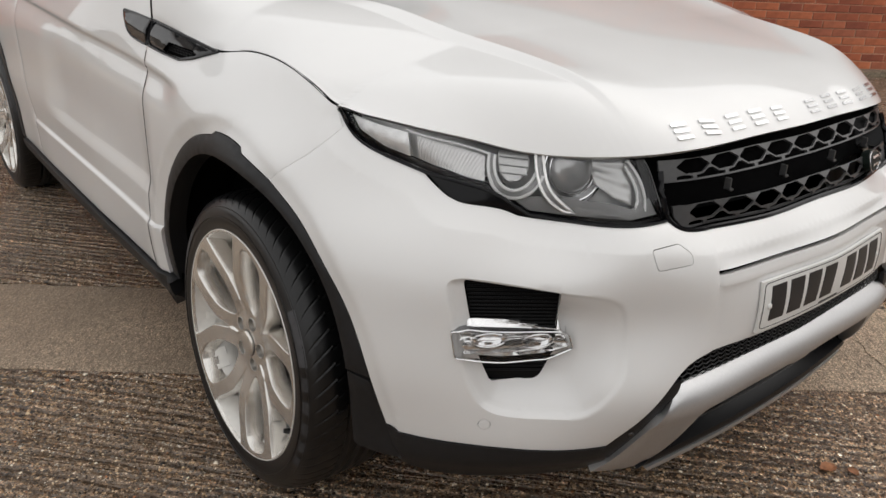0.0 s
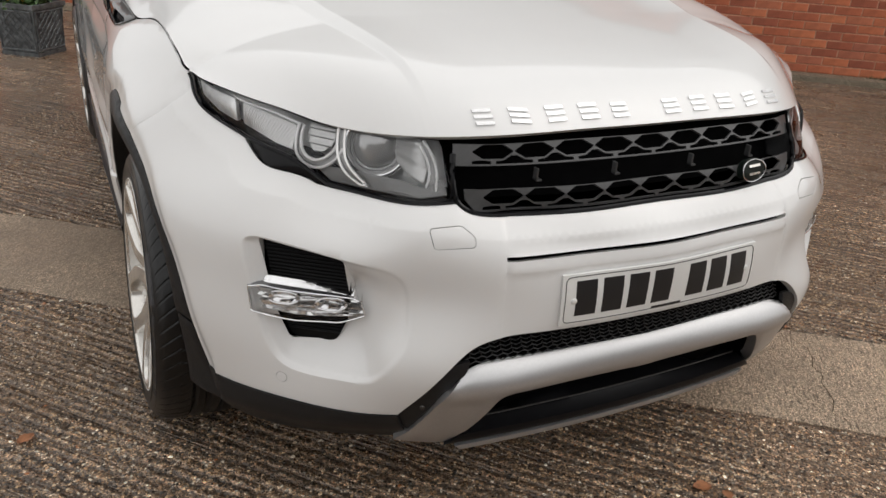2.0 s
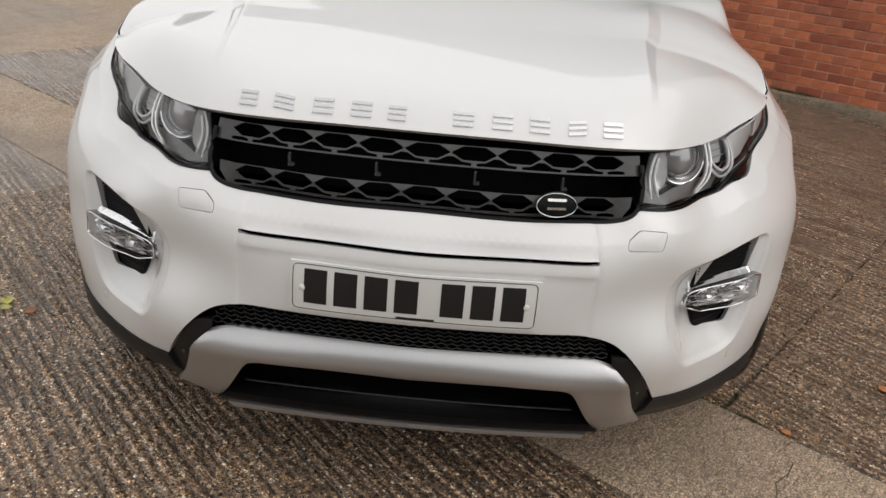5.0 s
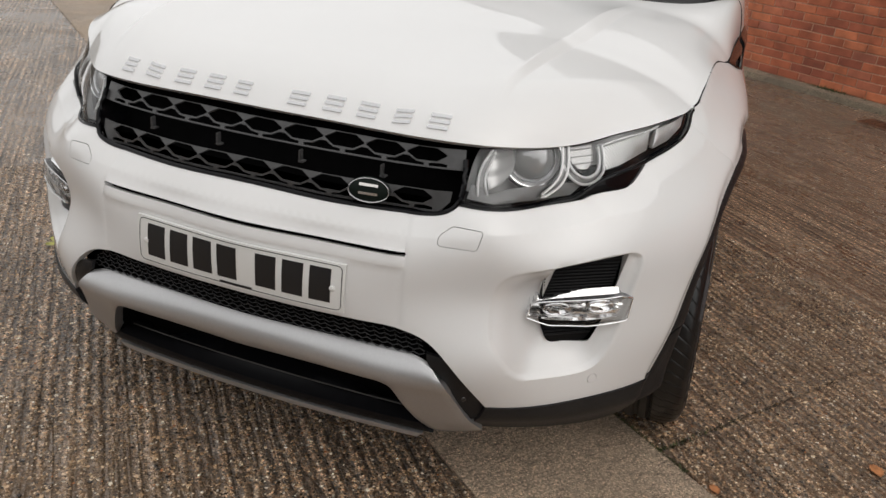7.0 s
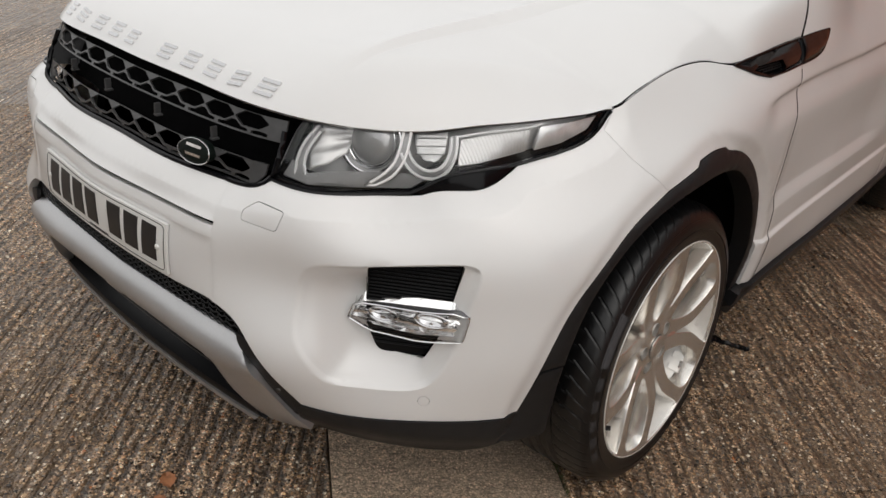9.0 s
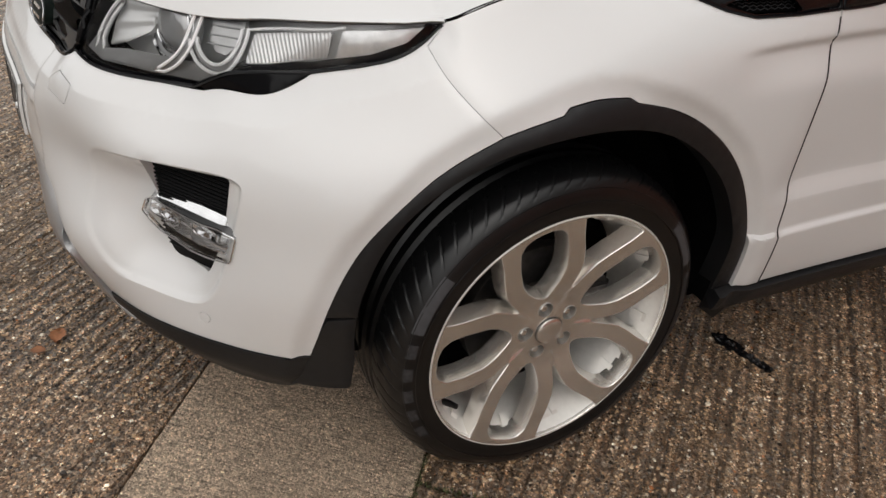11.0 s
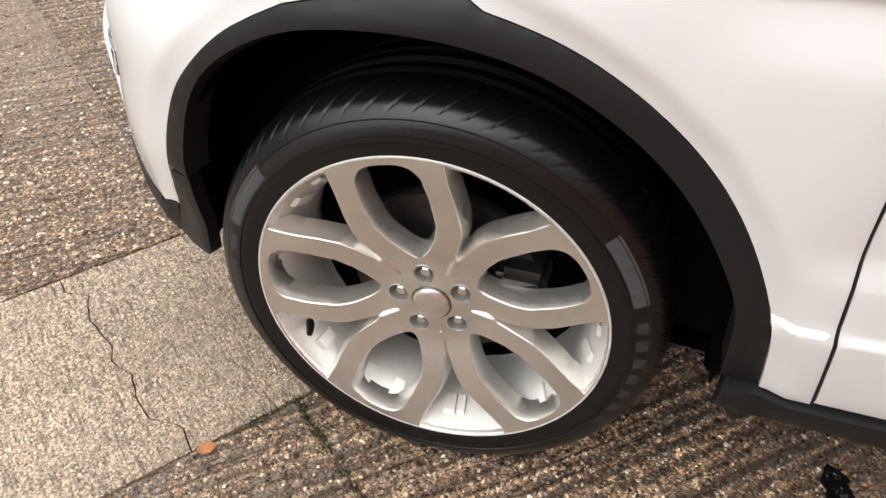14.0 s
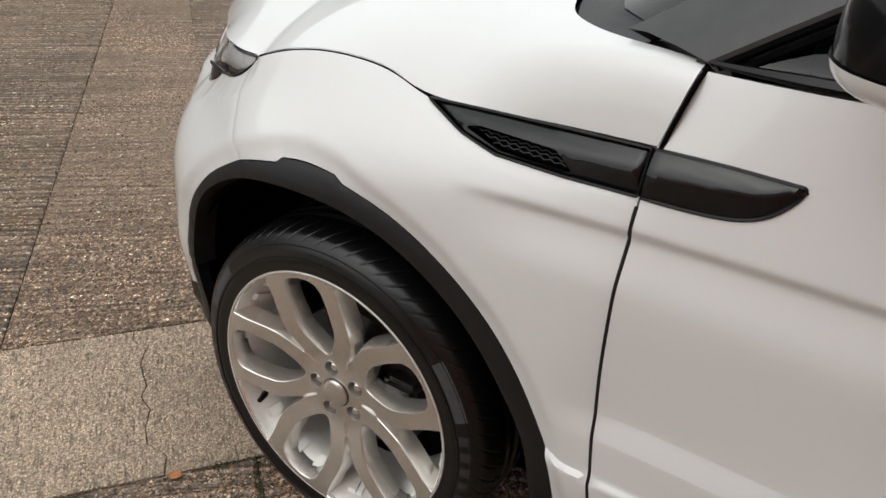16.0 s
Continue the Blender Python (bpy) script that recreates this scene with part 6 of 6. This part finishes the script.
def leaves(n, size, spread, mat, name):
    v, f = [], []
    for _ in range(n):
        c = Vector((rnd.gauss(0, spread), rnd.gauss(0, spread), abs(rnd.gauss(.06, .07))))
        m = Matrix.Translation(c) @ Euler((rnd.uniform(-1, 1), rnd.uniform(-1, 1), rnd.uniform(0, 6.28))).to_matrix().to_4x4()
        k = len(v)
        s = size * rnd.uniform(.6, 1.3)
        v += [tuple(m @ Vector(p)) for p in ((0, 0, 0), (s * .3, s * .4, s * .1), (0, s, 0), (-s * .3, s * .4, s * .1))]
        f.append((k, k + 1, k + 2, k + 3))
    return part(name, (v, f), mat, shrub, smooth=False)


leaves(520, .05, .085, LEAF, "foliage")
leaves(26, .03, .09, PETAL, "flowers")
part("stem", join(*[tube([(0, 0, 0), (rnd.uniform(-.06, .06), rnd.uniform(-.06, .06), .1), (rnd.uniform(-.12, .12), rnd.uniform(-.12, .12), .17)], [.006, .004, .002], 5) for _ in range(9)]), material("stem_brown", (.06, .04, .025), .8, spread=.3), shrub)

# ---- brick wall ----
BRICK = bpy.data.materials.new("red_brick")
BRICK.use_nodes = True
bn, bl = BRICK.node_tree.nodes, BRICK.node_tree.links
oi, geo, tcb = bn.new("ShaderNodeObjectInfo"), bn.new("ShaderNodeNewGeometry"), bn.new("ShaderNodeTexCoord")
addr = bn.new("ShaderNodeMath")
addr.operation = "ADD"
bl.new(oi.outputs["Random"], addr.inputs[0]), bl.new(geo.outputs["Random Per Island"], addr.inputs[1])
frac = bn.new("ShaderNodeMath")
frac.operation = "FRACT"
bl.new(addr.outputs[0], frac.inputs[0])
cr = bn.new("ShaderNodeValToRGB")
for k, (p, c) in enumerate(((0, (.30, .082, .045)), (.35, (.45, .125, .058)), (.7, (.56, .175, .078)), (1, (.36, .115, .07)))):
    e = cr.color_ramp.elements[k] if k < 2 else cr.color_ramp.elements.new(p)
    e.position, e.color = p, (*c, 1)
bl.new(frac.outputs[0], cr.inputs[0])
nz1, nz2 = bn.new("ShaderNodeTexNoise"), bn.new("ShaderNodeTexNoise")
nz1.inputs["Scale"].default_value, nz2.inputs["Scale"].default_value = 7, 160
nz1.inputs["Detail"].default_value = 6
for t in (nz1, nz2):
    bl.new(tcb.outputs["Object"], t.inputs["Vector"])
mr = bn.new("ShaderNodeMapRange")
mr.inputs[1].default_value, mr.inputs[2].default_value, mr.inputs[3].default_value, mr.inputs[4].default_value = .3, .7, .65, 1.25
bl.new(nz1.outputs[0], mr.inputs[0])
sc = bn.new("ShaderNodeVectorMath")
sc.operation = "SCALE"
bl.new(cr.outputs[0], sc.inputs[0]), bl.new(mr.outputs[0], sc.inputs["Scale"])
bl.new(sc.outputs[0], bn["Principled BSDF"].inputs["Base Color"])
bn["Principled BSDF"].inputs["Roughness"].default_value = .72
bbp = bn.new("ShaderNodeBump")
bbp.inputs["Strength"].default_value, bbp.inputs["Distance"].default_value = .5, .002
bl.new(nz2.outputs[0], bbp.inputs["Height"]), bl.new(bbp.outputs[0], bn["Principled BSDF"].inputs["Normal"])
MORTAR = material("mortar", (.50, .27, .18), .9, spread=.25, scale=60, stains=.25, stain_scale=2, bump=.5, bump_scale=220)

WALLB = 6.25
wall = part("wall_north", box(-9, 12, WALLB + .003, WALLB + .23, -.05, 3.0), MORTAR, smooth=False)
wall.matrix_world = YARD
tagged(wall, "red stretcher-bond brick wall with recessed mortar", "brick wall", kind="structure")
kerb_bm = box(-9, 12, 6.06, WALLB + .02, -.05, .045, .012)
kerb = part("kerb", kerb_bm, APRON)
kerb.matrix_world = YARD
tagged(kerb, "mossy raised concrete apron at the wall foot", "kerb", kind="structure")


def brick_shape(l=.215, h=.065, d=.02, c=.004):
    v = [(0, 0, 0), (l, 0, 0), (l, 0, h), (0, 0, h)]
    v = [(c, -c, c), (l - c, -c, c), (l - c, -c, h - c), (c, -c, h - c), (0, 0, 0), (l, 0, 0), (l, 0, h), (0, 0, h), (0, d, 0), (l, d, 0), (l, d, h), (0, d, h)]
    f = [(0, 1, 2, 3)] + [(k + 4, (k + 1) % 4 + 4, (k + 1) % 4, k) for k in range(4)] + [(k + 8, (k + 1) % 4 + 8, (k + 1) % 4 + 4, k + 4) for k in range(4)]
    return v, f


shape = bpy.data.meshes.new("brick")
shape.from_pydata(brick_shape()[0], [], brick_shape()[1])
shape.materials.append(BRICK)
rnd = random.Random(11)
rest_v, rest_f, count = [], [], 0
for row in range(39):
    z = .05 + row * .075
    for i in range(93):
        a = -9 + i * .225 + (.1125 if row % 2 else 0)
        off = (rnd.uniform(-.002, .002), rnd.uniform(-.003, .003), rnd.uniform(-.0015, .0015))
        if -2.2 < a < 3.6 and z < .85 and count < 298:
            ob = new("brick", shape)
            ob.parent = wall
            ob.location = (a + off[0], WALLB + off[1], z + off[2])
            count += 1
        else:
            k = len(rest_v)
            v, f = brick_shape()
            rest_v += [(x + a + off[0], y + WALLB + off[1], q + z + off[2]) for x, y, q in v]
            rest_f += [tuple(n + k for n in q) for q in f]
rest = part("bricks", (rest_v, rest_f), BRICK, wall, "red bricks further along the wall", smooth=False)
tagged(rest, kind="stuff")

fascia = part("fascia", box(-9, 12, WALLB - .05, WALLB + .25, 3.0, 5.4, .01), material("fascia_grey", (.42, .42, .42), .4, stains=.06, stain_scale=2), smooth=False)
fascia.matrix_world = YARD
tagged(fascia, "plain grey cladding band above the brick wall", "fascia", kind="structure")

# unseen wall, added to block low light reaching the front of the car
front_blocker = part("wall_south_unseen", box(-9, 9, -8.4, -8.15, -.05, 3.6), material("grey_render", (.30, .29, .28), .85, spread=.15, scale=30, stains=.2, stain_scale=1.5, bump=.3), smooth=False)
tagged(front_blocker, "unseen plain grey wall added to dim low light on the car's nose", "wall", kind="structure")
